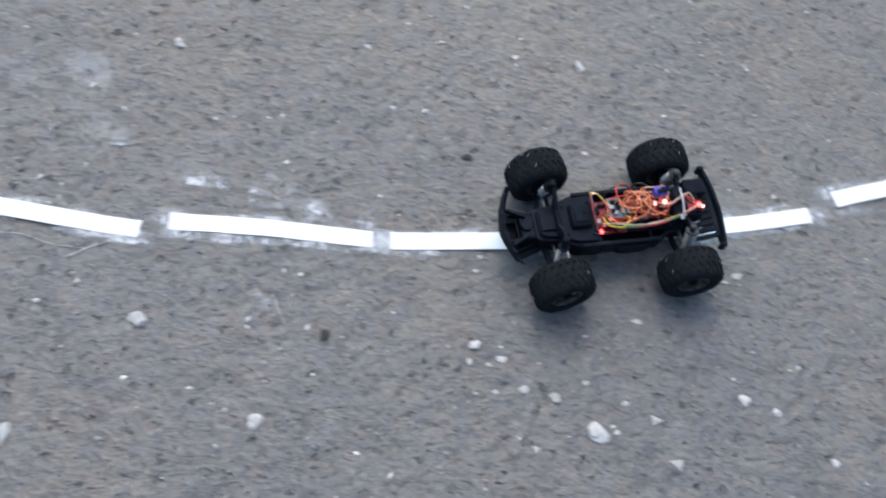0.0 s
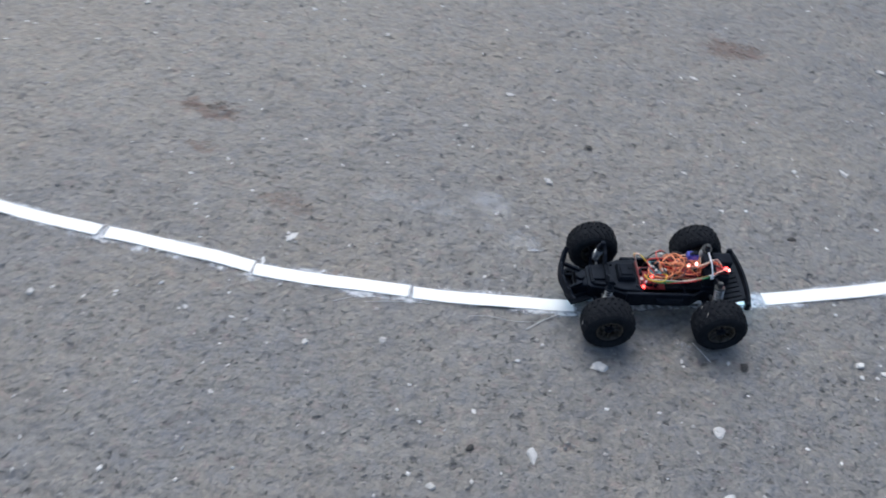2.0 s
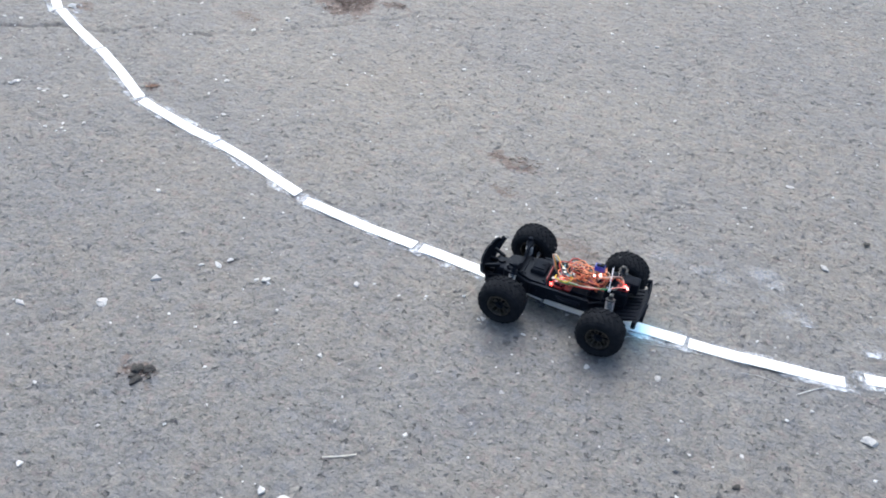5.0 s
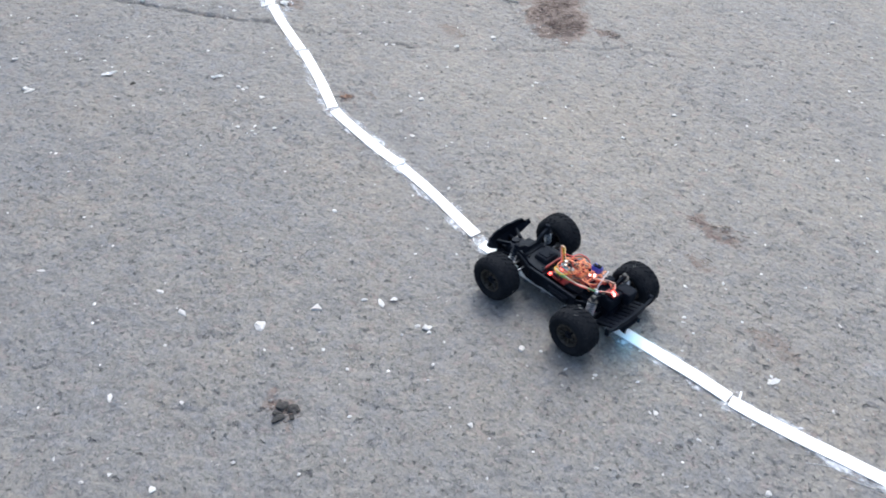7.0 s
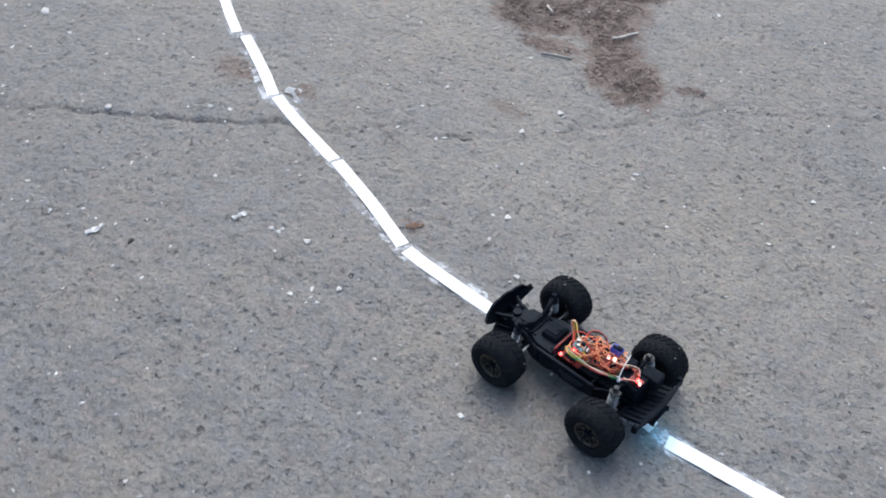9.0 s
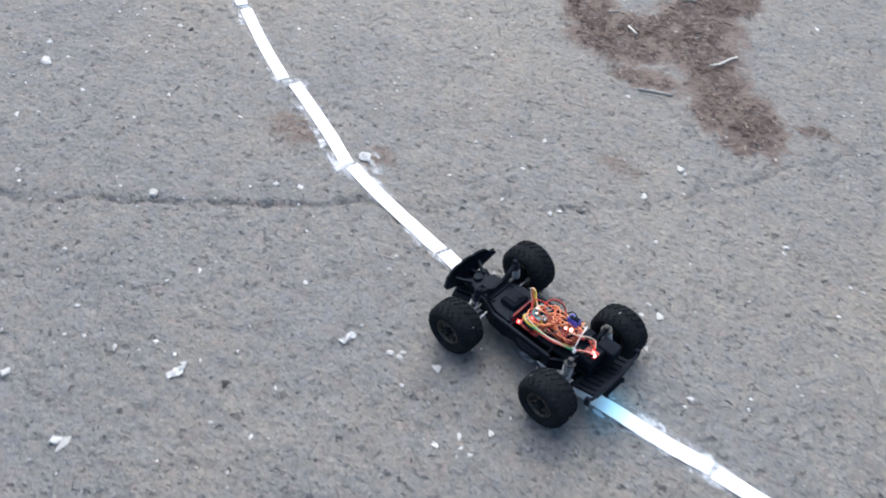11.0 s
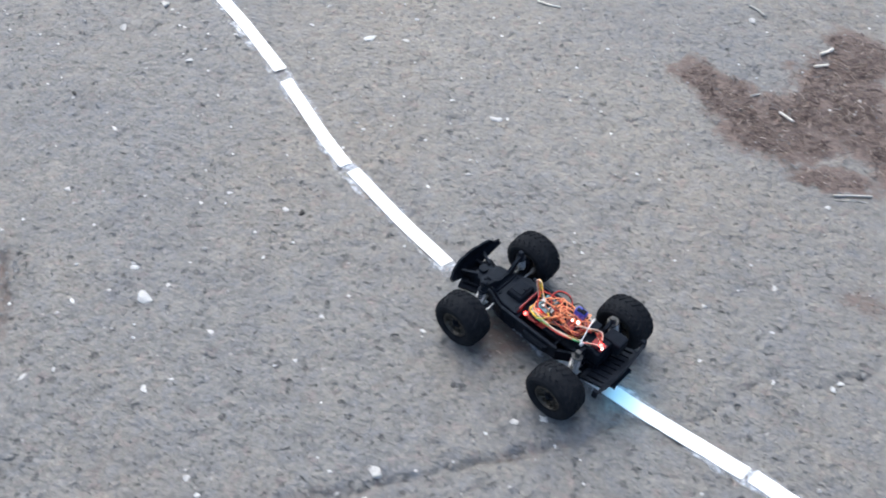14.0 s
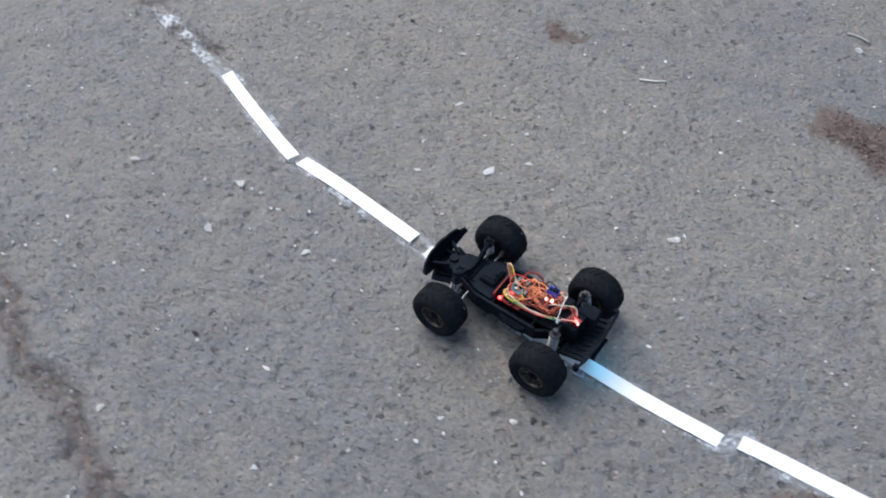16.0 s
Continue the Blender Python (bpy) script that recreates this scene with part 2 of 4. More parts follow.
RUBBER = plain("tyre_rubber", (0.0085, 0.0095, 0.0120), (0.0165, 0.0175, 0.0198), 0.88, scale=80, bump=0.4, grain=700)
BLACK = plain("black_plastic", (0.0050, 0.0064, 0.0100), (0.0100, 0.0125, 0.0190), 0.46, scale=70, bump=0.15, grain=900)
MATT = plain("matt_black_plastic", (0.0056, 0.0068, 0.0100), (0.0105, 0.0128, 0.0185), 0.70, scale=70, bump=0.2, grain=900)
RIM = plain("dull_chrome", (0.030, 0.028, 0.025), (0.135, 0.122, 0.104), 0.45, 0.8, scale=130)
STEEL = plain("spring_steel", (0.30, 0.31, 0.32), (0.50, 0.51, 0.53), 0.36, 0.9, scale=120)
DARK_STEEL = plain("dark_spring_steel", (0.07, 0.075, 0.08), (0.15, 0.155, 0.16), 0.45, 0.7, scale=120)
ALU = plain("grey_damper", (0.020, 0.022, 0.024), (0.05, 0.055, 0.058), 0.55, 0.2, scale=120)
RED = plain("red_board", (0.12, 0.005, 0.009), (0.23, 0.010, 0.016), 0.5, scale=110)
BLUE = plain("blue_plastic", (0.010, 0.020, 0.26), (0.025, 0.05, 0.45), 0.35, scale=110)
TEAL = plain("blue_green_board", (0.03, 0.10, 0.13), (0.07, 0.19, 0.23), 0.4, scale=140)
WHITE = plain("white_nylon", (0.68, 0.69, 0.72), (0.82, 0.82, 0.84), 0.45, scale=90)
METAL = plain("solder_tin", (0.25, 0.25, 0.26), (0.42, 0.42, 0.43), 0.4, 0.8, scale=120)
WIRES = [
    plain("orange_wire", (0.72, 0.19, 0.065), (0.90, 0.36, 0.18), 0.4, scale=60),
    plain("yellow_wire", (0.62, 0.42, 0.03), (0.75, 0.55, 0.05), 0.4, scale=60),
    plain("green_wire", (0.03, 0.26, 0.09), (0.05, 0.36, 0.13), 0.4, scale=60),
    plain("brown_wire", (0.10, 0.035, 0.02), (0.16, 0.06, 0.03), 0.4, scale=60),
    plain("red_wire", (0.45, 0.02, 0.02), (0.62, 0.04, 0.03), 0.4, scale=60),
    plain("black_wire", (0.008, 0.008, 0.009), (0.02, 0.02, 0.02), 0.4, scale=60),
    plain("white_wire", (0.60, 0.46, 0.36), (0.78, 0.62, 0.50), 0.4, scale=60),
]
LED_RED = plain("lit_red_led", (0.5, 0.02, 0.02), (0.6, 0.03, 0.03), 0.3, emit=(1.0, 0.035, 0.03), power=12.0)
LED_PINK = plain("lit_pink_led", (0.7, 0.5, 0.5), (0.8, 0.6, 0.6), 0.3, emit=(1.0, 0.36, 0.32), power=4.0)
LED_COLD = plain("lit_cold_led", (0.7, 0.7, 0.8), (0.8, 0.8, 0.9), 0.3, emit=(0.14, 0.62, 1.0), power=54.0)


# ---- mesh helpers ----
def part(name, bm, material, parent=None, label="", smooth=False, m=None):
    bmesh.ops.recalc_face_normals(bm, faces=bm.faces)
    me = bpy.data.meshes.new(name)
    bm.to_mesh(me)
    bm.free()
    me.materials.append(material)
    if smooth:
        me.polygons.foreach_set("use_smooth", [True] * len(me.polygons))
    ob = new(name, me)
    if m is not None:
        ob.matrix_basis = m
    if parent:
        ob.parent = parent
    if label:
        ob["label"] = label
    return ob


def box(bm, centre, size, m=None, bevel=0.0, taper=1.0):
    """A box with rounded edges; taper narrows its top."""
    made = bmesh.ops.create_cube(bm, size=1.0)["verts"]
    for v in made:
        k = taper if v.co.z > 0 else 1.0
        v.co = Vector((v.co.x * size[0] * k, v.co.y * size[1] * k, v.co.z * size[2]))
    if bevel:
        edges = {e for v in made for e in v.link_edges}
        r = bmesh.ops.bevel(bm, geom=list(edges), offset=bevel, segments=2, profile=0.6, affect="EDGES")
        made = list({v for v in made if v.is_valid} | set(r["verts"]))
    bmesh.ops.transform(bm, matrix=Matrix.Translation(centre) @ (m or Matrix()), verts=made)
    return bm


def rod(bm, a, b, r, r2=None, seg=10):
    a, b = Vector(a), Vector(b)
    turn = (b - a).to_track_quat("Z", "Y").to_matrix().to_4x4()
    bmesh.ops.create_cone(bm, cap_ends=True, segments=seg, radius1=r, radius2=r if r2 is None else r2, depth=(b - a).length, matrix=Matrix.Translation((a + b) / 2) @ turn)
    return bm


def sweep(bm, points, r, seg=6, flat=1.0):
    """A tube along points; flat squashes its section."""
    points = [Vector(p) for p in points]
    rings, side = [], None
    for i, p in enumerate(points):
        d = (points[min(i + 1, len(points) - 1)] - points[max(i - 1, 0)]).normalized()
        side = d.orthogonal().normalized() if side is None else (side - d * side.dot(d)).normalized()
        up = d.cross(side)
        rings.append([bm.verts.new(p + (side * math.cos(2 * math.pi * k / seg) + up * math.sin(2 * math.pi * k / seg) * flat) * r) for k in range(seg)])
    for a, b in zip(rings, rings[1:]):
        for k in range(seg):
            bm.faces.new((a[k], a[(k + 1) % seg], b[(k + 1) % seg], b[k]))
    bm.faces.new(rings[0]), bm.faces.new(rings[-1])
    return bm


def smooth_line(points, steps=6):
    """Catmull-Rom through the points."""
    p = [Vector(q) for q in points]
    p = [p[0] * 2 - p[1], *p, p[-1] * 2 - p[-2]]
    out = []
    for i in range(1, len(p) - 2):
        for k in range(steps):
            t = k / steps
            out.append(0.5 * (2 * p[i] + (p[i + 1] - p[i - 1]) * t + (2 * p[i - 1] - 5 * p[i] + 4 * p[i + 1] - p[i + 2]) * t * t + (3 * p[i] - p[i - 1] - 3 * p[i + 1] + p[i + 2]) * t ** 3))
    return out + [p[-2]]


def slab(bm, outline, thick, m=None):
    """An outline in x and y, given thickness along z."""
    low = [bm.verts.new((x, y, -thick / 2)) for x, y in outline]
    high = [bm.verts.new((x, y, thick / 2)) for x, y in outline]
    bm.faces.new(low), bm.faces.new(high)
    for k in range(len(outline)):
        j = (k + 1) % len(outline)
        bm.faces.new((low[k], low[j], high[j], high[k]))
    if m is not None:
        bmesh.ops.transform(bm, matrix=m, verts=low + high)
    return bm


# ---- ground: one sheet, fine where the line runs, coarse to the horizon ----
def lattice_noise(X, Y, size, seed):
    g = np.random.default_rng(seed).random((257, 257))
    u, v = X / size, Y / size
    i, j = np.floor(u).astype(int), np.floor(v).astype(int)
    fu, fv = u - i, v - j
    fu, fv = fu * fu * (3 - 2 * fu), fv * fv * (3 - 2 * fv)
    a, b, c, d = g[i % 257, j % 257], g[(i + 1) % 257, j % 257], g[i % 257, (j + 1) % 257], g[(i + 1) % 257, (j + 1) % 257]
    return a * (1 - fu) * (1 - fv) + b * fu * (1 - fv) + c * (1 - fu) * fv + d * fu * fv


def line_distance(X, Y, points):
    best = np.full(X.shape, 9.0)
    for (ax, ay), (bx, by) in zip(points, points[1:]):
        dx, dy = bx - ax, by - ay
        t = np.clip(((X - ax) * dx + (Y - ay) * dy) / (dx * dx + dy * dy), 0, 1)
        best = np.minimum(best, np.hypot(X - ax - t * dx, Y - ay - t * dy))
    return best


CRACK_LONG = [(-3.60, 0.78), (-3.33, 0.867), (-3.27, 0.865), (-3.23, 0.885), (-3.17, 0.929), (-3.10, 0.944), (-3.0, 0.978), (-2.91, 1.012), (-2.86, 1.016), (-2.80, 1.06), (-2.72, 1.10), (-2.66, 1.13)]
CRACK_FAINT = [(-2.66, 1.13), (-2.53, 1.16), (-2.42, 1.235), (-2.37, 1.23), (-2.22, 1.29), (-2.17, 1.316), (-2.10, 1.365), (-1.98, 1.46), (-1.84, 1.60), (-1.69, 1.69), (-1.45, 1.80)]
CRACK_SIDE = [(-4.27, 2.15), (-4.20, 2.0), (-4.13, 1.82), (-4.10, 1.74), (-4.03, 1.67), (-4.01, 1.57), (-3.94, 1.45), (-3.87, 1.315), (-3.78, 1.27), (-3.745, 1.22), (-3.745, 1.12), (-3.69, 1.01), (-3.60, 0.78)]
CRACK_TOP = [(-3.98, 2.80), (-3.92, 2.727), (-3.88, 2.67), (-3.816, 2.55), (-3.772, 2.503)]
# soil and dry litter: centre and half sizes of each spot
SOIL = [(-2.475, 2.04, 0.045, 0.05, 0.9), (-2.42, 1.97, 0.055, 0.075, 1.0), (-2.385, 1.89, 0.06, 0.06, 1.0), (-2.30, 1.87, 0.075, 0.075, 1.0), (-2.22, 1.95, 0.075, 0.075, 1.0), (-2.15, 2.05, 0.085, 0.10, 1.0),
        (-2.10, 2.17, 0.07, 0.09, 0.95), (-2.12, 1.90, 0.07, 0.08, 0.95), (-2.08, 1.80, 0.06, 0.075, 0.9), (-2.30, 1.95, 0.05, 0.05, 0.8), (-2.235, 1.745, 0.075, 0.026, 0.85), (-2.02, 1.70, 0.085, 0.065, 1.0), (-1.96, 1.65, 0.05, 0.055, 1.0),
        (-1.995, 1.60, 0.035, 0.035, 0.85), (-1.84, 1.706, 0.035, 0.02, 0.7), (-2.88, 1.26, 0.065, 0.04, 0.56), (-2.99, 2.45, 0.022, 0.030, 0.8), (-2.955, 2.43, 0.030, 0.014, 0.7), (-1.635, 0.085, 0.032, 0.026, 0.62)]
SOIL += [(-1.22, 1.04, 0.06, 0.02, 0.62), (-1.22, 0.915, 0.03, 0.02, 0.58), (-0.03, 1.54, 0.07, 0.04, 0.58), (-2.20, 1.44, 0.05, 0.03, 0.5), (-2.215, 0.945, 0.026, 0.018, 0.5), (-2.70, 1.25, 0.04, 0.02, 0.6), (-1.0, 0.78, 0.05, 0.02, 0.45), (-2.17, 0.99, 0.02, 0.015, 0.45)]
# pale dust trodden into the surface
DUST = [(-1.50, 1.12, 0.38, 0.30), (-1.05, 1.35, 0.30, 0.22), (-2.05, 1.25, 0.30, 0.18), (-2.75, 1.85, 0.35, 0.22), (-0.05, 1.15, 0.30, 0.18), (-3.05, 2.10, 0.30, 0.25)]


def ground_sheet():
    far = [6, 9, 14, 25, 50, 100, 200, 400]
    fine_x, fine_y = np.arange(-4.75, 1.25, 0.0065), np.arange(-0.75, 3.4, 0.0065)
    xs = np.concatenate([[-f - 4 for f in far[::-1]], fine_x, far])
    ys = np.concatenate([[-f for f in far[::-1]], fine_y, far])
    X, Y = np.meshgrid(xs, ys)
    grain = lattice_noise(X, Y, 0.011, 1) * 0.5 + lattice_noise(X + 3, Y, 0.019, 2) * 0.5
    swell = lattice_noise(X, Y, 0.09, 3) - 0.5
    pits = np.clip((lattice_noise(X + 9, Y + 5, 0.013, 4) * 0.65 + lattice_noise(X, Y, 0.05, 5) * 0.35 - 0.645) / 0.16, 0, 1)
    Z = (grain - 0.75) * 0.0036 + swell * 0.0012 - pits * 0.0030
    wob = (lattice_noise(X, Y, 0.03, 6) - 0.5) * 0.022 + (lattice_noise(X, Y, 0.11, 7) - 0.5) * 0.03
    fray = (lattice_noise(X, Y, 0.016, 12) - 0.5) * 0.030 + (lattice_noise(X + 2, Y, 0.045, 13) - 0.5) * 0.035
    soil = np.zeros(X.shape)
    for line, wide, deep, dust in ((CRACK_LONG, 0.0060, 0.0075, 0.26), (CRACK_FAINT, 0.005, 0.0042, 0.22), (CRACK_SIDE, 0.017, 0.017, 0.44), (CRACK_TOP, 0.014, 0.012, 0.46)):
        d = np.abs(line_distance(X + wob, Y + wob[::-1], line))
        uneven = np.clip(2.2 * lattice_noise(X, Y, 0.035, 9) * 0.6 + 2.2 * lattice_noise(X, Y, 0.012, 10) * 0.4 - 0.25, 0.1, 1.7)
        uneven = uneven if wide < 0.01 else 0.75 + 0.25 * uneven
        Z -= deep * uneven * np.exp(-(d / wide) ** 2) + 0.25 * deep * np.exp(-(d / (wide * 3)) ** 2)
        soil = np.maximum(soil, dust * np.exp(-(d / (wide * 2.6)) ** 2))
    for x, y, a, b, k in SOIL:
        r = np.hypot((X - x + wob + fray) / a, (Y - y + wob - fray) / b)
        soil = np.maximum(soil, k * np.clip(1.65 - r, 0, 1) ** 0.7)
    dust = np.zeros(X.shape)
    for x, y, a, b in DUST:
        dust = np.maximum(dust, np.clip(1.3 - np.hypot((X - x + 4 * wob) / a, (Y - y - 3 * wob) / b), 0, 1))
    # painted light falloff: brighter beyond the line, darker on the near side
    line_x, line_y = [-4.4, -3.75, -3.4, -2.95, -2.46, -1.91, -1.3, -0.72, -0.06, 0.6, 0.9], [3.6, 2.43, 1.88, 1.40, 1.055, 0.79, 0.627, 0.58, 0.683, 0.94, 1.08]
    gradient = np.clip(0.55 + 0.75 * (Y - np.interp(X, line_x, line_y) + 6 * wob), 0, 1)
    Z += np.clip(soil - 0.55, 0, 1) * lattice_noise(X, Y, 0.02, 8) * 0.005
    Z = np.minimum(Z, 0.004)
    inside = (X > -4.7) & (X < 1.2) & (Y > -0.7) & (Y < 3.35)
    Z, soil = np.where(inside, Z, -0.0012), np.where(inside, soil, 0)
    ny, nx = X.shape
    me = bpy.data.meshes.new("ground")
    me.vertices.add(nx * ny)
    me.vertices.foreach_set("co", np.stack([X, Y, Z], -1).astype(np.float32).ravel())
    i = (np.arange(ny - 1)[:, None] * nx + np.arange(nx - 1)[None]).ravel()
    quads = np.stack([i, i + 1, i + nx + 1, i + nx], -1).astype(np.int32)
    me.loops.add(quads.size)
    me.loops.foreach_set("vertex_index", quads.ravel())
    me.polygons.add(len(quads))
    me.polygons.foreach_set("loop_start", np.arange(0, quads.size, 4, dtype=np.int32))
    me.polygons.foreach_set("use_smooth", np.ones(len(quads), dtype=bool))
    me.update(calc_edges=True)
    me.attributes.new("soil", "FLOAT", "POINT").data.foreach_set("value", soil.astype(np.float32).ravel())
    me.attributes.new("dust", "FLOAT", "POINT").data.foreach_set("value", np.where(inside, dust, 0).astype(np.float32).ravel())
    me.attributes.new("light_gradient", "FLOAT", "POINT").data.foreach_set("value", gradient.astype(np.float32).ravel())
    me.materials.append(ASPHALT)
    return tagged(new("ground", me), "weathered grey asphalt yard with pits and cracks", "ground", kind="structure")


ground_sheet()

# ---- the line: paper strips laid end to end ----
STRIPS = [((0.626, 0.954), (0.895, 1.085), 0.004), ((0.585, 0.912), (0.290, 0.794), 0.003), ((0.238, 0.775), (-0.062, 0.683), 0.004), ((-0.089, 0.677), (-0.385, 0.626), -0.003),
          ((-0.422, 0.602), (-0.716, 0.581), 0.004), ((-0.724, 0.584), (-1.012, 0.585), 0.003), ((-1.016, 0.591), (-1.303, 0.627), -0.003), ((-1.319, 0.629), (-1.607, 0.671), 0.003),
          ((-1.634, 0.687), (-1.914, 0.789), -0.004), ((-1.921, 0.793), (-2.195, 0.876), 0.006), ((-2.208, 0.884), (-2.463, 1.055), -0.003), ((-2.472, 1.058), (-2.72, 1.203), 0.004),
          ((-2.732, 1.206), (-2.95, 1.399), -0.004), ((-2.981, 1.406), (-3.194, 1.617), 0.003), ((-3.21, 1.628), (-3.387, 1.867), 0.003), ((-3.407, 1.899), (-3.605, 2.137), -0.003), ((-3.621, 2.149), (-3.751, 2.428), 0.004)]


def paper_strip(a, b, bow, seed):
    rnd = random.Random(seed)
    a, b = Vector((*a, 0)), Vector((*b, 0))
    d = (b - a).normalized()
    side = Vector((-d.y, d.x, 0))
    bm, rows = bmesh.new(), []
    n = 18
    w = 0.0138 + rnd.uniform(-0.0004, 0.0006)
    for i in range(n + 1):
        t = i / n
        c = a.lerp(b, t) + side * bow * 4 * t * (1 - t)
        lift = 0.0029 + 0.0010 * math.sin(9 * t + seed) + rnd.uniform(-0.0002, 0.0002)
        skew = rnd.uniform(-0.0015, 0.0015) if i in (0, n) else 0
        row = []
        for k, z in ((-1, 0), (0, 0.0004), (1, 0)):
            p = c + side * (w * k + rnd.uniform(-0.0003, 0.0003)) + d * skew * k
            row.append((bm.verts.new(p + Vector((0, 0, lift + z))), bm.verts.new(p + Vector((0, 0, lift + z - 0.0016)))))
        rows.append(row)
    for r, s in zip(rows, rows[1:]):
        for k in range(2):
            bm.faces.new((r[k][0], r[k + 1][0], s[k + 1][0], s[k][0]))
            bm.faces.new((r[k][1], s[k][1], s[k + 1][1], r[k + 1][1]))
        for k in (0, 2):
            bm.faces.new((r[k][0], s[k][0], s[k][1], r[k][1]))
    for r in (rows[0], rows[-1]):
        for k in range(2):
            bm.faces.new((r[k][0], r[k][1], r[k + 1][1], r[k + 1][0]))
    ob = part("paper_strip", bm, PAPER, smooth=False)
    return tagged(ob, "white paper strip glued flat to the asphalt as line", "paper strip", "white line strips")


for i, (a, b, bow) in enumerate(STRIPS):
    paper_strip(a, b, bow, i)


def glue_smear(a, b, width, lift, seed, material):
    """A milky smear from a to b, with a ragged outline."""
    rnd = random.Random(seed)
    bm = bmesh.new()
    uv = bm.loops.layers.uv.new("UVMap")
    a, b = Vector((*a, lift)), Vector((*b, lift))
    d = (b - a).normalized()
    s = Vector((-d.y, d.x, 0)) * width / 2
    n = 8
    rows = [[bm.verts.new(a.lerp(b, i / n) + s * k * rnd.uniform(0.75, 1.25) + Vector((rnd.uniform(-1, 1), rnd.uniform(-1, 1), 0)) * 0.002) for k in (-1, 0, 1)] for i in range(n + 1)]
    for i in range(n):
        for k in range(2):
            f = bm.faces.new((rows[i][k], rows[i + 1][k], rows[i + 1][k + 1], rows[i][k + 1]))
            for loop, c in zip(f.loops, ((i / n, k / 2), ((i + 1) / n, k / 2), ((i + 1) / n, (k + 1) / 2), (i / n, (k + 1) / 2))):
                loop[uv].uv = c
    ob = part("glue_smear", bm, material)
    ob.visible_shadow = False
    return tagged(ob, "patchy milky glue smear on asphalt beside paper strips", "glue smear", "glue smears")


def residue():
    """Smears beside the strips, in their gaps, and where an older line was torn off."""
    rnd = random.Random(5)
    rows = []
    for i, (a, b, bow) in enumerate(STRIPS):
        A, B = Vector(a), Vector(b)
        d = (B - A).normalized()
        s = Vector((-d.y, d.x))
        off = s * rnd.uniform(0.010, 0.016)
        rows.append((A - d * 0.03 + off, A.lerp(B, rnd.uniform(0.4, 0.62)) + off, 0.034))
        off = s * rnd.uniform(0.008, 0.017)
        rows.append((A.lerp(B, rnd.uniform(0.42, 0.6)) + off, B + d * 0.02 + off, 0.032))
        off = s * -rnd.uniform(0.006, 0.014)
        rows.append((A.lerp(B, rnd.uniform(0.0, 0.5)) + off, B + d * 0.03 + off * 0.6, 0.030))
        if i:
            P = Vector(STRIPS[i - 1][1])
            dd = (A - P).normalized()
            rows.append((P - dd * 0.03, A + dd * 0.03, 0.042))
    rows += [((-0.15, 0.697), (-0.20, 0.713), 0.028), ((-0.225, 0.722), (-0.275, 0.735), 0.03), 
             ((-3.75, 2.42), (-3.84, 2.56), 0.045), ((-3.83, 2.55), (-3.92, 2.70), 0.05), ((-2.70, 1.26), (-2.66, 1.20), 0.03), ((-0.20, 0.53), (-0.24, 0.55), 0.02), ((-0.515, 0.733), (-0.49, 0.737), 0.018), ((-0.39, 0.700), (-0.32, 0.711), 0.024), ((-0.29, 0.694), (-0.235, 0.706), 0.040), ((-0.205, 0.686), (-0.145, 0.701), 0.034), ((-0.13, 0.697), (-0.09, 0.702), 0.022)]
    thin = [((-0.33, 0.765), (-0.37, 0.79), 0.022), ((-0.48, 0.735), (-0.52, 0.76), 0.026), ((-0.562, 0.741), (-0.50, 0.757), 0.035), ((-0.43, 0.722), (-0.37, 0.731), 0.025), ((-0.62, 0.83), (-0.56, 0.865), 0.09), ((-0.54, 0.82), (-0.64, 0.86), 0.075), ((-0.40, 0.712), (-0.33, 0.715), 0.032), ((-0.28, 0.722), (-0.17, 0.695), 0.034), ((-0.87, 0.83), (-0.63, 0.81), 0.05), ((-0.62, 0.78), (-0.48, 0.755), 0.03), ((-0.86, 0.655), (-0.90, 0.66), 0.03)]
    for i, (a, b, w) in enumerate(rows + thin):
        glue_smear(a, b, w, 0.0012 + 0.0002 * (i % 4), i, RESIDUE if i < len(rows) else THIN_RESIDUE)


residue()


# ---- loose stones ----
def stone_mesh(name, seed, flat, material):
    rnd = random.Random(seed)
    bm = bmesh.new()
    bmesh.ops.create_icosphere(bm, subdivisions=2, radius=0.5)
    for v in bm.verts:
        n = noise.noise(v.co * 2.2 + Vector((seed * 3.1, 0, 0)))
        v.co *= 1 + 0.7 * n + rnd.uniform(-0.05, 0.05)
        v.co.z *= flat
    for k in range(5):
        d = Vector((rnd.gauss(0, 1), rnd.gauss(0, 1), rnd.gauss(0, 0.5))).normalized()
        cut = rnd.uniform(0.17, 0.33)
        for v in bm.verts:
            over = v.co.dot(d) - cut
            if over > 0:
                v.co -= d * over
    low = min(v.co.z for v in bm.verts)
    for v in bm.verts:
        v.co.z -= low
    me = bpy.data.meshes.new(name)
    bm.to_mesh(me)
    bm.free()
    me.materials.append(material)
    return me


PALE_SHAPES = [stone_mesh("pebble", k, 0.26 + 0.07 * (k % 4), STONE) for k in range(7)]
DARK_SHAPES = [stone_mesh("dark_pebble", 20 + k, 0.5, DARK_STONE) for k in range(3)]


def pebbles(rows, shapes=PALE_SHAPES, name="pebble", label="pale angular stone chip lying loose on the asphalt", group="pale stone chips"):
    """Rows of x, y and length in millimetres."""
    for x, y, mm in rows:
        k = int(abs(x * 7919 + y * 1543) * 10)
        ob = new(name, shapes[k % len(shapes)])
        s = mm / 1000
        ob.matrix_basis = pose(x, y, -0.0020 - 0.03 * s, 0, 0, (k * 47) % 360) @ Matrix.Diagonal((s, s * (0.5 + 0.07 * (k % 7)), s * 0.55, 1))
        tagged(ob, label, "pebble", group)


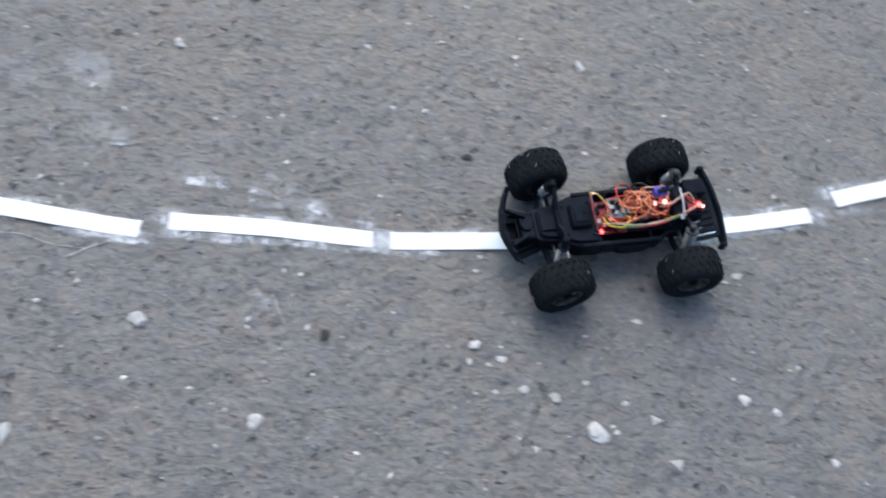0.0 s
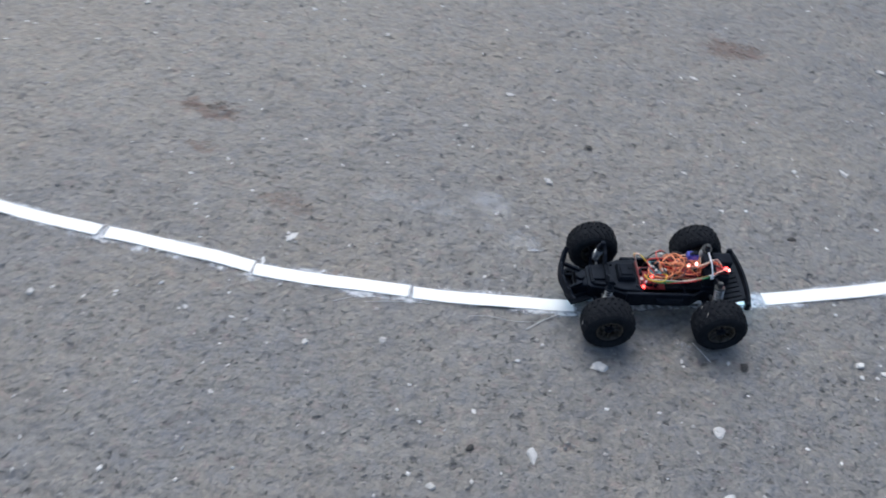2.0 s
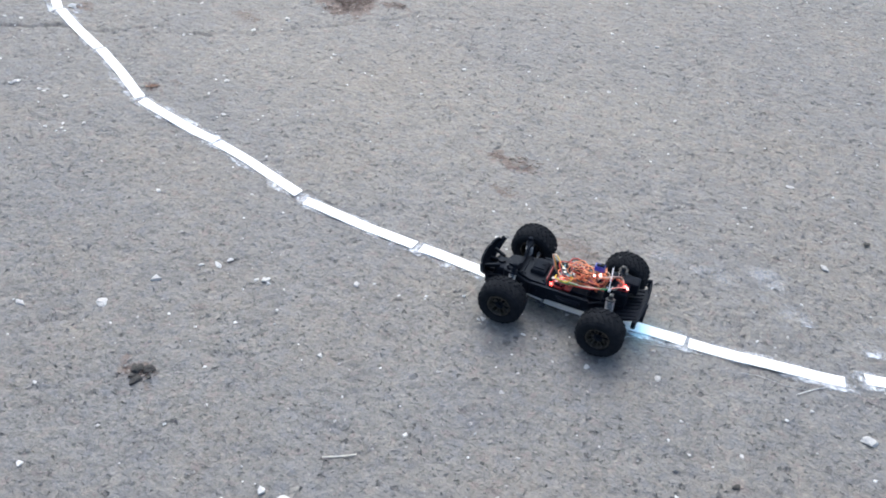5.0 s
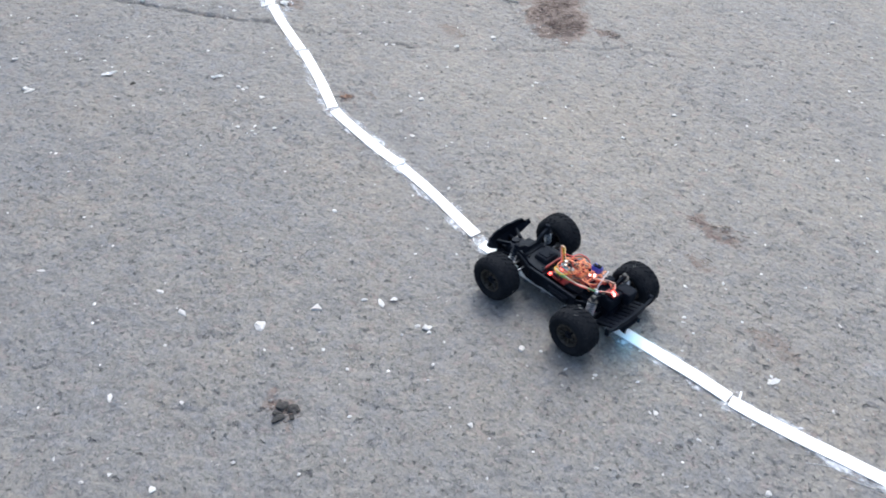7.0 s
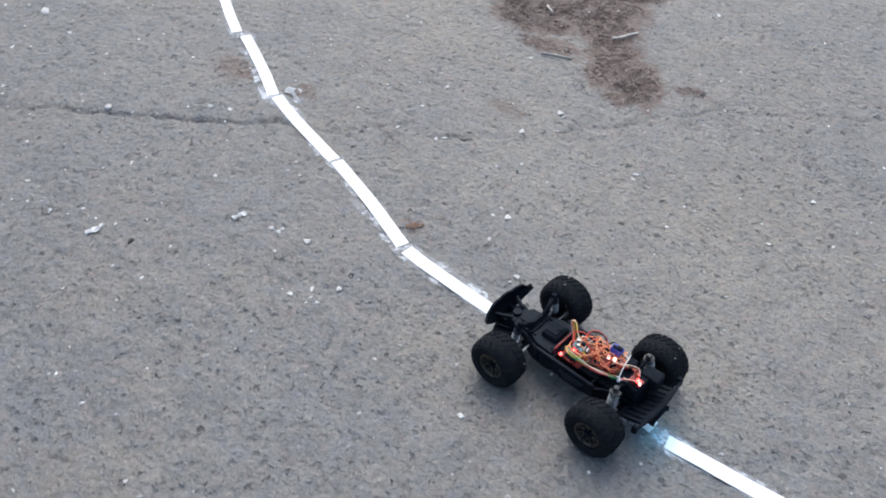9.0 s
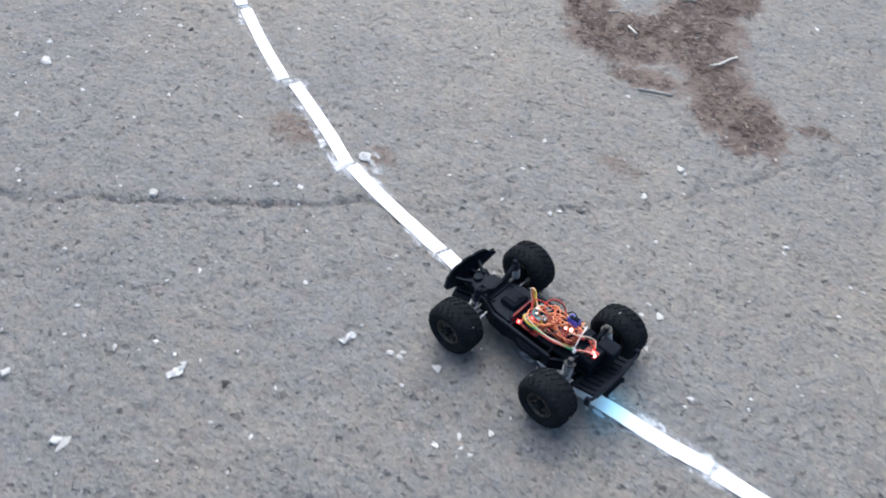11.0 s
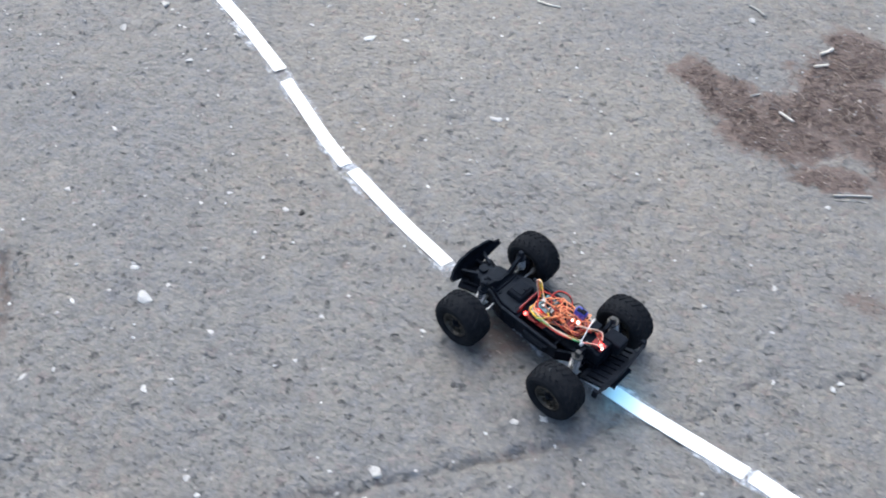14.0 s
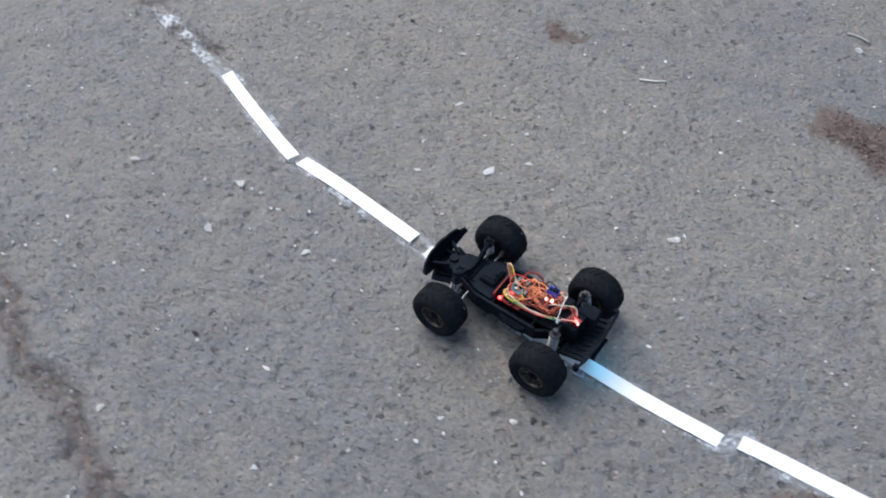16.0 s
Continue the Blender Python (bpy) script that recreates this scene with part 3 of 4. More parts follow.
pebbles([(-0.48, 0.938, 26), (0.173, 1.092, 34), (0.409, 1.154, 18), (-0.115, 0.919, 19), (-0.591, 0.645, 14), (-0.373, 0.471, 36), (-0.475, 0.503, 16), (-0.173, 0.373, 28), (0.288, 0.474, 40), (0.41, 0.453, 34),
         (0.474, 0.77, 20), (-0.484, 0.28, 40), (0.061, 1.079, 17), (0.207, 0.924, 14), (-0.202, 0.593, 12), (-0.144, 0.519, 14), (0.109, 0.483, 14), (0.21, 0.426, 17), (-0.132, 1.094, 15), (0.433, 1.212, 12), (0.371, 0.508, 28)])
pebbles([(-0.577, 1.228, 22), (-0.667, 1.091, 19), (-0.967, 0.678, 34), (-1.143, 0.878, 16), (-0.172, 0.243, 50), (-0.636, 0.198, 20), (-1.11, 0.48, 18), (-1.024, 0.471, 15), (-0.886, 0.437, 16), (-0.753, 0.468, 18),
         (-1.091, 0.17, 16), (-2.084, 1.458, 18), (-1.02, 1.814, 22), (-1.166, 1.838, 18), (-1.09, 1.479, 18), (-1.927, 0.565, 18), (-1.757, 0.313, 34), (-1.669, 0.402, 28), (-1.65, 0.425, 18), (-1.553, 0.398, 26), (-1.70, 0.385, 18)])
pebbles([(-1.304, -0.051, 22), (-1.262, -0.045, 24), (-1.135, 0.15, 14), (-0.43, 1.738, 16), (-2.295, 1.25, 14), (-2.875, 0.455, 26), (-2.781, 0.629, 24), (-2.028, 0.158, 26), (-1.955, 0.144, 30), (-1.892, -0.079, 24),
         (-1.689, -0.161, 20), (-1.767, -0.181, 16), (-1.572, 0.393, 16), (-1.544, 0.393, 18), (-1.108, 0.479, 20), (-0.966, 0.675, 20), (-1.194, 0.603, 16), (-1.165, 0.721, 14), (-2.451, 0.807, 14), (-1.63, 0.075, 18)])
pebbles([(-3.04, 0.982, 30), (-2.836, 1.100, 18), (-2.792, 1.113, 18), (-2.095, 1.464, 26), (-2.382, 1.442, 16), (-2.466, 0.808, 18), (-2.446, 0.816, 15), (-2.862, 0.452, 36), (-3.026, 0.53, 24),
         (-2.33, 0.669, 16), (-2.303, 0.697, 18), (-2.258, 0.72, 18), (-2.148, 1.358, 20), (-2.10, 1.241, 15), (-1.864, 1.325, 18), (-1.874, 2.128, 20), (-3.361, 1.199, 16), (-1.976, 0.91, 16)])
pebbles([(-3.5, 1.263, 18), (-2.399, 1.341, 12), (-2.67, 0.893, 13), (-2.25, 1.664, 16), (-2.311, 1.236, 16), (-2.159, 0.851, 20), (-2.897, 0.642, 20), (-2.773, 0.655, 22), (-3.207, 1.163, 16), (-2.857, 0.843, 14), (-2.915, 1.816, 20), (-3.006, 0.69, 14),
         (-3.321, 0.935, 16), (-3.533, 1.316, 20), (-3.793, 1.994, 26), (-3.66, 2.017, 16), (-3.728, 2.09, 30), (-3.234, 2.047, 32), (-3.15, 2.055, 20), (-2.93, 1.818, 30), (-2.9, 1.822, 15), (-3.499, 1.255, 36)])
pebbles([(-2.788, 1.112, 17), (-3.634, 1.071, 20), (-3.437, 1.075, 18), (-3.397, 1.099, 14), (-3.802, 1.364, 16), (-3.613, 1.225, 18), (-3.613, 1.903, 20), (-3.562, 1.873, 14), (-3.938, 2.198, 28), (-3.263, 2.251, 24), (-2.967, 1.645, 16),
         (-3.519, 1.796, 12), (-3.224, 2.409, 20), (-2.336, 2.281, 24), (-3.723, 1.483, 22), (-3.698, 1.664, 18), (-2.959, 2.178, 16), (-3.304, 1.497, 16), (-3.418, 1.521, 14), (-3.375, 2.077, 14), (-3.969, 1.632, 18), (-2.533, 1.26, 14)])
pebbles([(-3.709, 2.076, 14), (-3.909, 1.298, 14), (-3.928, 1.227, 18), (-3.463, 1.283, 14), (-3.183, 1.258, 18), (-3.006, 1.253, 14), (-3.876, 1.375, 10), (-3.441, 1.342, 8), (-3.345, 1.43, 10), (-3.879, 2.092, 9), (-4.039, 1.939, 10), (-3.374, 1.772, 9), (-2.968, 1.995, 9), (-2.753, 1.787, 10), (-3.137, 2.139, 16), (-2.6, 2.233, 9), (-4.046, 1.839, 8), (-3.495, 1.494, 9), (-2.38, 0.804, 25), (-2.079, 1.083, 16), (-2.057, 1.058, 24), (-2.753, 1.396, 10), (-3.187, 1.039, 9), (-1.748, 1.668, 14), (-2.515, 1.381, 16)])
pebbles([(-2.955, 0.641, 13), (-3.089, 0.747, 8), (-2.724, 1.007, 8), (-2.064, 0.986, 13), (-1.811, 0.214, 31), (-2.266, 0.053, 20), (-1.379, 0.465, 22), (-1.357, 0.258, 20), (-1.333, 2.225, 24), (-1.864, 1.307, 17), (-1.499, 1.413, 20), (-1.582, 1.292, 14), (-2.293, 0.681, 14), (-1.761, 0.17, 12), (-1.289, 0.471, 12), (-1.506, 0.39, 10), (-1.543, 0.269, 10), (-1.789, -0.008, 12), (-1.556, 1.235, 14), (-0.908, 0.905, 14), (-1.874, 0.074, 9), (-1.597, 0.19, 8), (-1.014, 0.313, 14), (-0.584, 0.344, 14), (-0.317, 1.207, 10)])
pebbles([(-0.421, 1.144, 12), (-0.032, 1.424, 12), (-0.03, 1.644, 12), (-0.133, 1.389, 27), (-0.891, 1.413, 20), (-0.216, 0.326, 8), (0.35, 1.522, 24), (-0.851, 0.679, 12), (-1.091, 0.957, 14), (-0.476, 0.403, 8), (-0.226, 0.498, 11), (-0.187, 1.029, 18), (-0.301, 0.844, 8), (-0.252, 0.771, 12), (-0.719, 0.898, 10), (-0.578, 0.823, 12), (-0.576, 0.784, 12), (0.092, 0.527, 14), (0.135, 0.542, 17), (0.175, 0.505, 18), (0.14, 0.492, 12), (0.225, 0.505, 24), (0.262, 0.538, 12), (0.325, 0.523, 14), (0.317, 0.476, 14)])
pebbles([(0.501, 0.569, 22), (0.547, 0.567, 18), (0.575, 0.536, 10), (0.48, 0.599, 10), (0.327, 0.653, 17), (0.493, 0.499, 8), (0.252, 0.609, 12), (0.639, 0.509, 16), (0.095, 0.552, 23), (0.134, 0.56, 8)])
pebbles([(-0.117, 0.514, 26), (-0.391, 1.069, 20), (-0.584, 0.274, 18), (-2.689, 0.645, 18), (-3.321, 2.545, 20), (-3.817, 1.753, 20), (0.02, 0.86, 18), (-3.27, 1.49, 18), (-1.648, 0.090, 24), (-1.624, 0.096, 26), (-1.638, 0.074, 20), (-1.612, 0.082, 18), (-1.642, 0.090, 36), (-1.620, 0.099, 30), (-1.628, 0.066, 26)], DARK_SHAPES, "dark_pebble", "dark rounded lump lying on the asphalt", "dark lumps")


def grit(name, n, seed, mean, material, label, sink):
    """Small angular stones all over the yard, half sunk."""
    rnd = np.random.default_rng(seed)
    pos = np.stack([rnd.uniform(-4.6, 1.1, n), rnd.uniform(-0.6, 3.2, n)], -1)
    size = np.minimum(rnd.gamma(3.0, mean / 3.0, n) + 0.0012, 0.0046)
    base = np.array([(1, 0, 0), (0, 1, 0), (-1, 0, 0), (0, -1, 0), (0, 0, 1), (0, 0, -0.6)])
    tri = np.array([(0, 1, 4), (1, 2, 4), (2, 3, 4), (3, 0, 4), (1, 0, 5), (2, 1, 5), (3, 2, 5), (0, 3, 5)])
    turn = rnd.uniform(0, 6.28, n)[:, None]
    p = base[None] * rnd.uniform(0.6, 1.25, (n, 6, 1)) * np.array([1.2, 0.85, 0.5]) * size[:, None, None]
    x, y = p[..., 0] * np.cos(turn) - p[..., 1] * np.sin(turn) + pos[:, :1], p[..., 0] * np.sin(turn) + p[..., 1] * np.cos(turn) + pos[:, 1:]
    z = p[..., 2] + size[:, None] * (0.3 - sink) - 0.0012
    me = bpy.data.meshes.new(name)
    me.from_pydata(np.stack([x, y, z], -1).reshape(-1, 3).tolist(), [], (tri[None] + 6 * np.arange(n)[:, None, None]).reshape(-1, 3).tolist())
    me.materials.append(material)
    tagged(new(name, me), label, "grit", kind="stuff")


grit("grit", 6500, 11, 0.0026, CRUMBS, "fine pale and dark grit scattered over asphalt", 0.0)
grit("aggregate", 42000, 12, 0.0029, AGGREGATE, "grey stones half sunk in the worn asphalt", 0.35)


# ---- dry litter ----
def litter():
    rnd = random.Random(21)
    bm_verts, bm_faces = [], []
    for x, y, a, b, k in SOIL:
        for _ in range(int(9000 * a * b * 3.14 * k * (4.0 if k > 0.6 else 1.6))):
            r, th = math.sqrt(rnd.random()) * 1.12, rnd.uniform(0, 6.28)
            px, py = x + a * r * math.cos(th), y + b * r * math.sin(th)
            if noise.noise(Vector((px * 22, py * 22, 1.0))) < -0.45 + 0.4 * (r > 0.85):
                continue
            ln, w = rnd.uniform(0.004, 0.012) * rnd.choice((0.7, 1.0, 1.8)), rnd.uniform(0.0003, 0.0007)
            dirn = Vector((rnd.gauss(0, 1), rnd.gauss(0, 1), rnd.gauss(0, 0.08))).normalized()
            side = dirn.orthogonal().normalized() * w
            up = dirn.cross(side).normalized() * w
            c = Vector((px, py, rnd.uniform(0.0006, 0.0036)))
            bend = Vector((rnd.uniform(-1, 1), rnd.uniform(-1, 1), 0)) * ln * 0.15
            i = len(bm_verts)
            for p in (c - dirn * ln / 2, c + bend, c + dirn * ln / 2):
                bm_verts.extend([tuple(p + side), tuple(p - side * 0.5 + up), tuple(p - side * 0.5 - up)])
            for s in (0, 3):
                for q in range(3):
                    bm_faces.append((i + s + q, i + s + (q + 1) % 3, i + s + 3 + (q + 1) % 3, i + s + 3 + q))
    me = bpy.data.meshes.new("dry_litter")
    me.from_pydata(bm_verts, [], bm_faces)
    me.materials.append(STRAW)
    tagged(new("dry_litter", me), "brown dry grass and wood crumbs in patches", "litter", kind="stuff")


litter()


def twig(name, points, r, material, label, seg=7):
    bm = bmesh.new()
    line = smooth_line([(*p, r * 0.9) for p in points], 4)
    sweep(bm, line, r, seg)
    tagged(part(name, bm, material, smooth=True), label, "twig", "loose twigs")


twig("twig", [(-2.098, 1.858), (-2.078, 1.872), (-2.062, 1.897), (-2.044, 1.918)], 0.0030, TWIG_PALE, "pale bent peeled twig lying on brown litter")
twig("twig", [(-2.314, 1.939), (-2.30, 1.925), (-2.288, 1.913)], 0.0030, TWIG_PALE, "short pale peeled twig lying on brown litter")
twig("twig", [(-2.372, 1.985), (-2.350, 1.996)], 0.002, TWIG_GREY, "short grey twig lying on brown litter")
twig("twig", [(-2.192, 2.166), (-2.176, 2.176), (-2.160, 2.190)], 0.0036, TWIG_PALE, "short thick pale twig lying on brown litter")
twig("twig", [(-2.212, 2.116), (-2.196, 2.122), (-2.180, 2.127)], 0.0032, TWIG_PALE, "short thick pale twig lying on brown litter")
twig("twig", [(-2.235, 1.699), (-2.20, 1.704), (-2.158, 1.708)], 0.0026, TWIG_GREY, "grey weathered twig lying on the asphalt")
twig("twig", [(-2.235, 1.688), (-2.19, 1.692), (-2.170, 1.690)], 0.0011, TWIG_GREY, "grey weathered twig lying on the asphalt")
twig("twig", [(-2.857, 2.262), (-2.83, 2.251), (-2.801, 2.245)], 0.0022, TWIG_PALE, "pale straight peeled twig lying on the asphalt")
twig("twig", [(-1.244, 0.05), (-1.218, 0.063), (-1.194, 0.078)], 0.0014, TWIG_PALE, "thin pale twig lying on the asphalt")
twig("twig", [(-2.34, 2.335), (-2.32, 2.32), (-2.305, 2.297)], 0.0025, TWIG_GREY, "grey weathered twig lying on the asphalt")
twig("string", [(-0.452, 0.583), (-0.456, 0.573), (-0.478, 0.556), (-0.505, 0.532)], 0.0010, FIBRE, "thin pale shred of tape on the asphalt")
twig("string", [(-0.485, 0.553), (-0.53, 0.547), (-0.575, 0.551), (-0.61, 0.545)], 0.0004, FIBRE, "thin pale shred of tape on the asphalt")
twig("string", [(-0.205, 0.553), (-0.185, 0.525), (-0.178, 0.515)], 0.0005, FIBRE, "thin pale shred of tape on the asphalt")
twig("string", [(-0.182, 0.560), (-0.178, 0.54)], 0.0005, FIBRE, "thin pale shred of tape on the asphalt")
twig("string", [(-0.683, 0.562), (-0.74, 0.556), (-0.80, 0.545)], 0.0005, FIBRE, "thin pale shred of tape on the asphalt")
twig("string", [(-0.775, 0.562), (-0.82, 0.554), (-0.855, 0.537)], 0.0005, FIBRE, "thin pale shred of tape on the asphalt")
twig("paper_shred", [(-1.000, 0.596), (-1.001, 0.606), (-1.003, 0.617)], 0.0022, PAPER, "small white paper shred beside the strip edge")



def paper_scrap(x, y, turn, long, wide, seed):
    """A torn, crumpled bit of paper."""
    rnd = random.Random(seed)
    bm, rows, n, m = bmesh.new(), [], 8, 4
    for i in range(n + 1):
        row = []
        for k in range(m + 1):
            u, v = i / n - 0.5, k / m - 0.5
            torn = 1 - 0.45 * abs(2 * u) + 0.35 * math.sin(7 * u + seed) + rnd.uniform(-0.15, 0.15)
            row.append(bm.verts.new((u * long + rnd.uniform(-0.001, 0.001), v * wide * torn, 0.0015 + 0.0012 * (1 - 4 * v * v) + rnd.uniform(0, 0.0030))))
        rows.append(row)
    for a, b in zip(rows, rows[1:]):
        for k in range(m):
            bm.faces.new((a[k], b[k], b[k + 1], a[k + 1]))
    bmesh.ops.solidify(bm, geom=list(bm.faces), thickness=0.0006)
    tagged(part("paper_scrap", bm, PAPER, m=pose(x, y, -0.0005, 0, 0, turn)), "crumpled white paper scrap lying beside the strips", "paper scrap")


paper_scrap(-2.703, 1.238, -25, 0.040, 0.022, 3)
paper_scrap(-2.545, 0.806, 60, 0.030, 0.014, 5)
paper_scrap(-2.773, 0.634, 70, 0.034, 0.014, 7)

bm = bmesh.new()
sweep(bm, smooth_line([(-4.022, 1.418, 0.004), (-4.006, 1.414, 0.006), (-4.001, 1.398, 0.005), (-3.996, 1.376, 0.003)], 5), 0.0045, 6, 0.35)
tagged(part("plastic_scrap", bm, plain("red_plastic", (0.42, 0.02, 0.03), (0.58, 0.04, 0.05), 0.4), smooth=True), "bent red plastic scrap lying on the asphalt", "scrap")


def dry_leaf(x, y, turn):
    """A curled leaf: a pointed blade with a folded midrib and a wavy edge, and its stalk."""
    bm, rows, n = bmesh.new(), [], 9
    for i in range(n + 1):
        u = i / n
        half = 0.0085 * math.sin(math.pi * u ** 0.85) * (1 + 0.5 * math.sin(17 * u)) + 0.0003
        rise = 0.002 + 0.001 * u * u
        rows.append([bm.verts.new((0.036 * (u - 0.5), half * k, rise + 0.0006 * abs(k) + 0.0012 * math.sin(9 * u + 2 * k))) for k in (-1, -0.5, 0, 0.5, 1)])
    for a, b in zip(rows, rows[1:]):
        for k in range(4):
            bm.faces.new((a[k], b[k], b[k + 1], a[k + 1]))
    bmesh.ops.solidify(bm, geom=list(bm.faces), thickness=0.0006)
    brown = plain("dry_leaf", (0.22, 0.140, 0.100), (0.38, 0.250, 0.185), 0.8, scale=150)
    leaf = tagged(new("dry_leaf"), "torn reddish-brown dry leaf lying on the asphalt", "leaf")
    leaf.matrix_basis = pose(x, y, -0.001, 0, 0, turn)
    part("blade", bm, brown, leaf, smooth=True)
    bm = bmesh.new()
    sweep(bm, smooth_line([(-0.017, 0, 0.0045), (-0.024, 0.001, 0.003), (-0.030, 0.003, 0.002)], 3), 0.0006, 5)
    part("stalk", bm, TWIG_GREY, leaf, "thin grey stalk")


dry_leaf(-2.215, 0.947, 35)

# ---- the model truck: x ahead, y to its left, z up from the road ----
AXLE, TRACK, WHEEL = 0.0998, 0.0935, 0.0471
truck = tagged(new("model_truck"), "black four-wheel model truck with exposed electronics on the road", "toy truck")
truck.empty_display_size = 0.05


def tyre_mesh():
    bm = bmesh.new()
    half, seg = 0.0285, 40
    profile = [(0.0232, -0.019), (0.0270, -0.0258), (0.0355, -half), (0.0405, -0.0274), (0.0442, -0.0235), (0.0465, -0.0165), (0.0475, -0.008), (0.0478, 0.0)]
    profile += [(r, -y) for r, y in profile[-2::-1]]
    rings = []
    for i in range(seg):
        a = 2 * math.pi * i / seg
        rings.append([bm.verts.new((r * math.cos(a), y, r * math.sin(a))) for r, y in profile])
    for i in range(seg):
        p, q = rings[i], rings[(i + 1) % seg]
        for k in range(len(profile)):
            j = (k + 1) % len(profile)
            bm.faces.new((p[k], p[j], q[j], q[k]))
    bmesh.ops.scale(bm, vec=(0.960, 0.91, 0.960), verts=bm.verts)
    return bm


def tread_mesh():
    """Tread lugs: low angled bars in pairs, and a shoulder row."""
    bm = bmesh.new()
    for i in range(24):
        for sidey in (-1, 1):
            a = 2 * math.pi * (i + 0.25 * sidey) / 24
            turn = Matrix.Rotation(-a, 4, "Y")
            box(bm, (0, 0, 0), (0.0046, 0.0150, 0.0034), m=turn @ Matrix.Translation((0, sidey * 0.0085, 0.0472)) @ Matrix.Rotation(sidey * 0.55, 4, "Z") @ Matrix.Rotation(sidey * -0.10, 4, "X"), taper=0.8)
            turn = Matrix.Rotation(-a - math.pi / 24, 4, "Y")
            box(bm, (0, 0, 0), (0.0056, 0.0100, 0.0036), m=turn @ Matrix.Translation((0, sidey * 0.0200, 0.0452)) @ Matrix.Rotation(sidey * -0.50, 4, "X"), taper=0.75)
    bmesh.ops.scale(bm, vec=(0.960, 0.91, 0.960), verts=bm.verts)
    return bm


def rim_mesh():
    bm = bmesh.new()
    seg = 36
    profile = [(0.0285, -0.0225), (0.0262, -0.0228), (0.0245, -0.019), (0.0235, -0.012), (0.0235, 0.012), (0.0245, 0.019), (0.0262, 0.0228), (0.0285, 0.0225), (0.0272, 0.0), ]
    rings = []
    for i in range(seg):
        a = 2 * math.pi * i / seg
        rings.append([bm.verts.new((r * math.cos(a), y, r * math.sin(a))) for r, y in profile])
    for i in range(seg):
        p, q = rings[i], rings[(i + 1) % seg]
        for k in range(len(profile)):
            j = (k + 1) % len(profile)
            bm.faces.new((p[k], p[j], q[j], q[k]))
    for sidey in (-1, 1):
        for i in range(6):
            a = 2 * math.pi * i / 6
            for da in (-0.26, 0.26):
                rod(bm, (0.007 * math.cos(a), sidey * 0.015, 0.007 * math.sin(a)), (0.0250 * math.cos(a + da), sidey * 0.0185, 0.0250 * math.sin(a + da)), 0.0017, 0.0014, 6)
    bmesh.ops.scale(bm, vec=(0.825, 0.97, 0.825), verts=bm.verts)
    return bm


def hub_mesh():
    bm = bmesh.new()
    rod(bm, (0, -0.017, 0), (0, 0.017, 0), 0.0085, seg=14)
    for s in (-1, 1):
        rod(bm, (0, s * 0.0165, 0), (0, s * 0.0205, 0), 0.0045, seg=6)
    rod(bm, (0, -0.006, 0), (0, 0.006, 0), 0.0200, seg=24)
    return bm


wheel = part("wheel", hub_mesh(), MATT, truck, "black wheel with chunky tyre and dull spoked rim")
part("tyre", tyre_mesh(), RUBBER, wheel, "chunky black rubber tyre with low block tread", smooth=False)
tagged(part("tread", tread_mesh(), RUBBER, wheel, "low black rubber tread lugs"), kind="stuff")
part("rim", rim_mesh(), RIM, wheel, "dull metallic spoked rim", smooth=False)
bm, straw = bmesh.new(), random.Random(31)
for k in range(5):
    a, y, da, dy = straw.uniform(0, 6.28), straw.uniform(-0.019, 0.019), straw.uniform(-0.16, 0.16), straw.uniform(-0.006, 0.006)
    sweep(bm, smooth_line([((0.0462 + 0.0014 * math.sin(i)) * math.cos(a + da * i / 3), max(-0.022, min(0.022, y + dy * i / 3)), (0.0462 + 0.0014 * math.sin(i)) * math.sin(a + da * i / 3)) for i in range(4)], 3), 0.0004, 4)
tagged(part("straw_shred", bm, TWIG_GREY, wheel, "thin dry straw shreds stuck to the tread"), kind="stuff")
WHEELS = []
for sx, sy in ((1, 1), (1, -1), (-1, 1), (-1, -1)):
    place = pose(sx * AXLE, sy * TRACK, WHEEL)
    if (sx, sy) == (1, 1):
        wheel.matrix_basis = place
        w = wheel
    else:
        w = copy_thing(wheel, place)
    WHEELS.append((w, sx, sy))

# tub and covers
bm = bmesh.new()
slab(bm, [(0.086, -0.026), (0.062, -0.043), (-0.058, -0.043), (-0.078, -0.030), (-0.100, -0.024), (-0.100, 0.024), (-0.078, 0.030), (-0.058, 0.043), (0.062, 0.043), (0.086, 0.026)], 0.004, Matrix.Translation((0, 0, 0.0405)))
for s in (-1, 1):
    box(bm, (0.001, s * 0.0425, 0.0540), (0.118, 0.006, 0.029), bevel=0.0016)
    box(bm, (-0.068, s * 0.0365, 0.0520), (0.027, 0.005, 0.024), m=Matrix.Rotation(s * 0.58, 4, "Z"), bevel=0.0012)
    box(bm, (-0.090, s * 0.0270, 0.0520), (0.026, 0.005, 0.024), m=Matrix.Rotation(s * 0.27, 4, "Z"), bevel=0.0012)
    box(bm, (0.072, s * 0.034, 0.0505), (0.030, 0.005, 0.022), m=Matrix.Rotation(-s * 0.58, 4, "Z"), bevel=0.0012)
    for k in range(5):
        box(bm, (-0.038 + 0.022 * k, s * 0.0455, 0.0510), (0.004, 0.003, 0.018), bevel=0.0008)
box(bm, (-0.049, 0, 0.0515), (0.004, 0.082, 0.022), bevel=0.001)
part("chassis_tub", bm, BLACK, truck, "black plastic chassis tub with ribbed sides")
bm = bmesh.new()
box(bm, (-0.018, 0.047, 0.0520), (0.050, 0.008, 0.016), bevel=0.003)
box(bm, (-0.018, 0.0515, 0.0520), (0.036, 0.003, 0.009), bevel=0.001)
part("battery_box", bm, MATT, truck)
bm = bmesh.new()
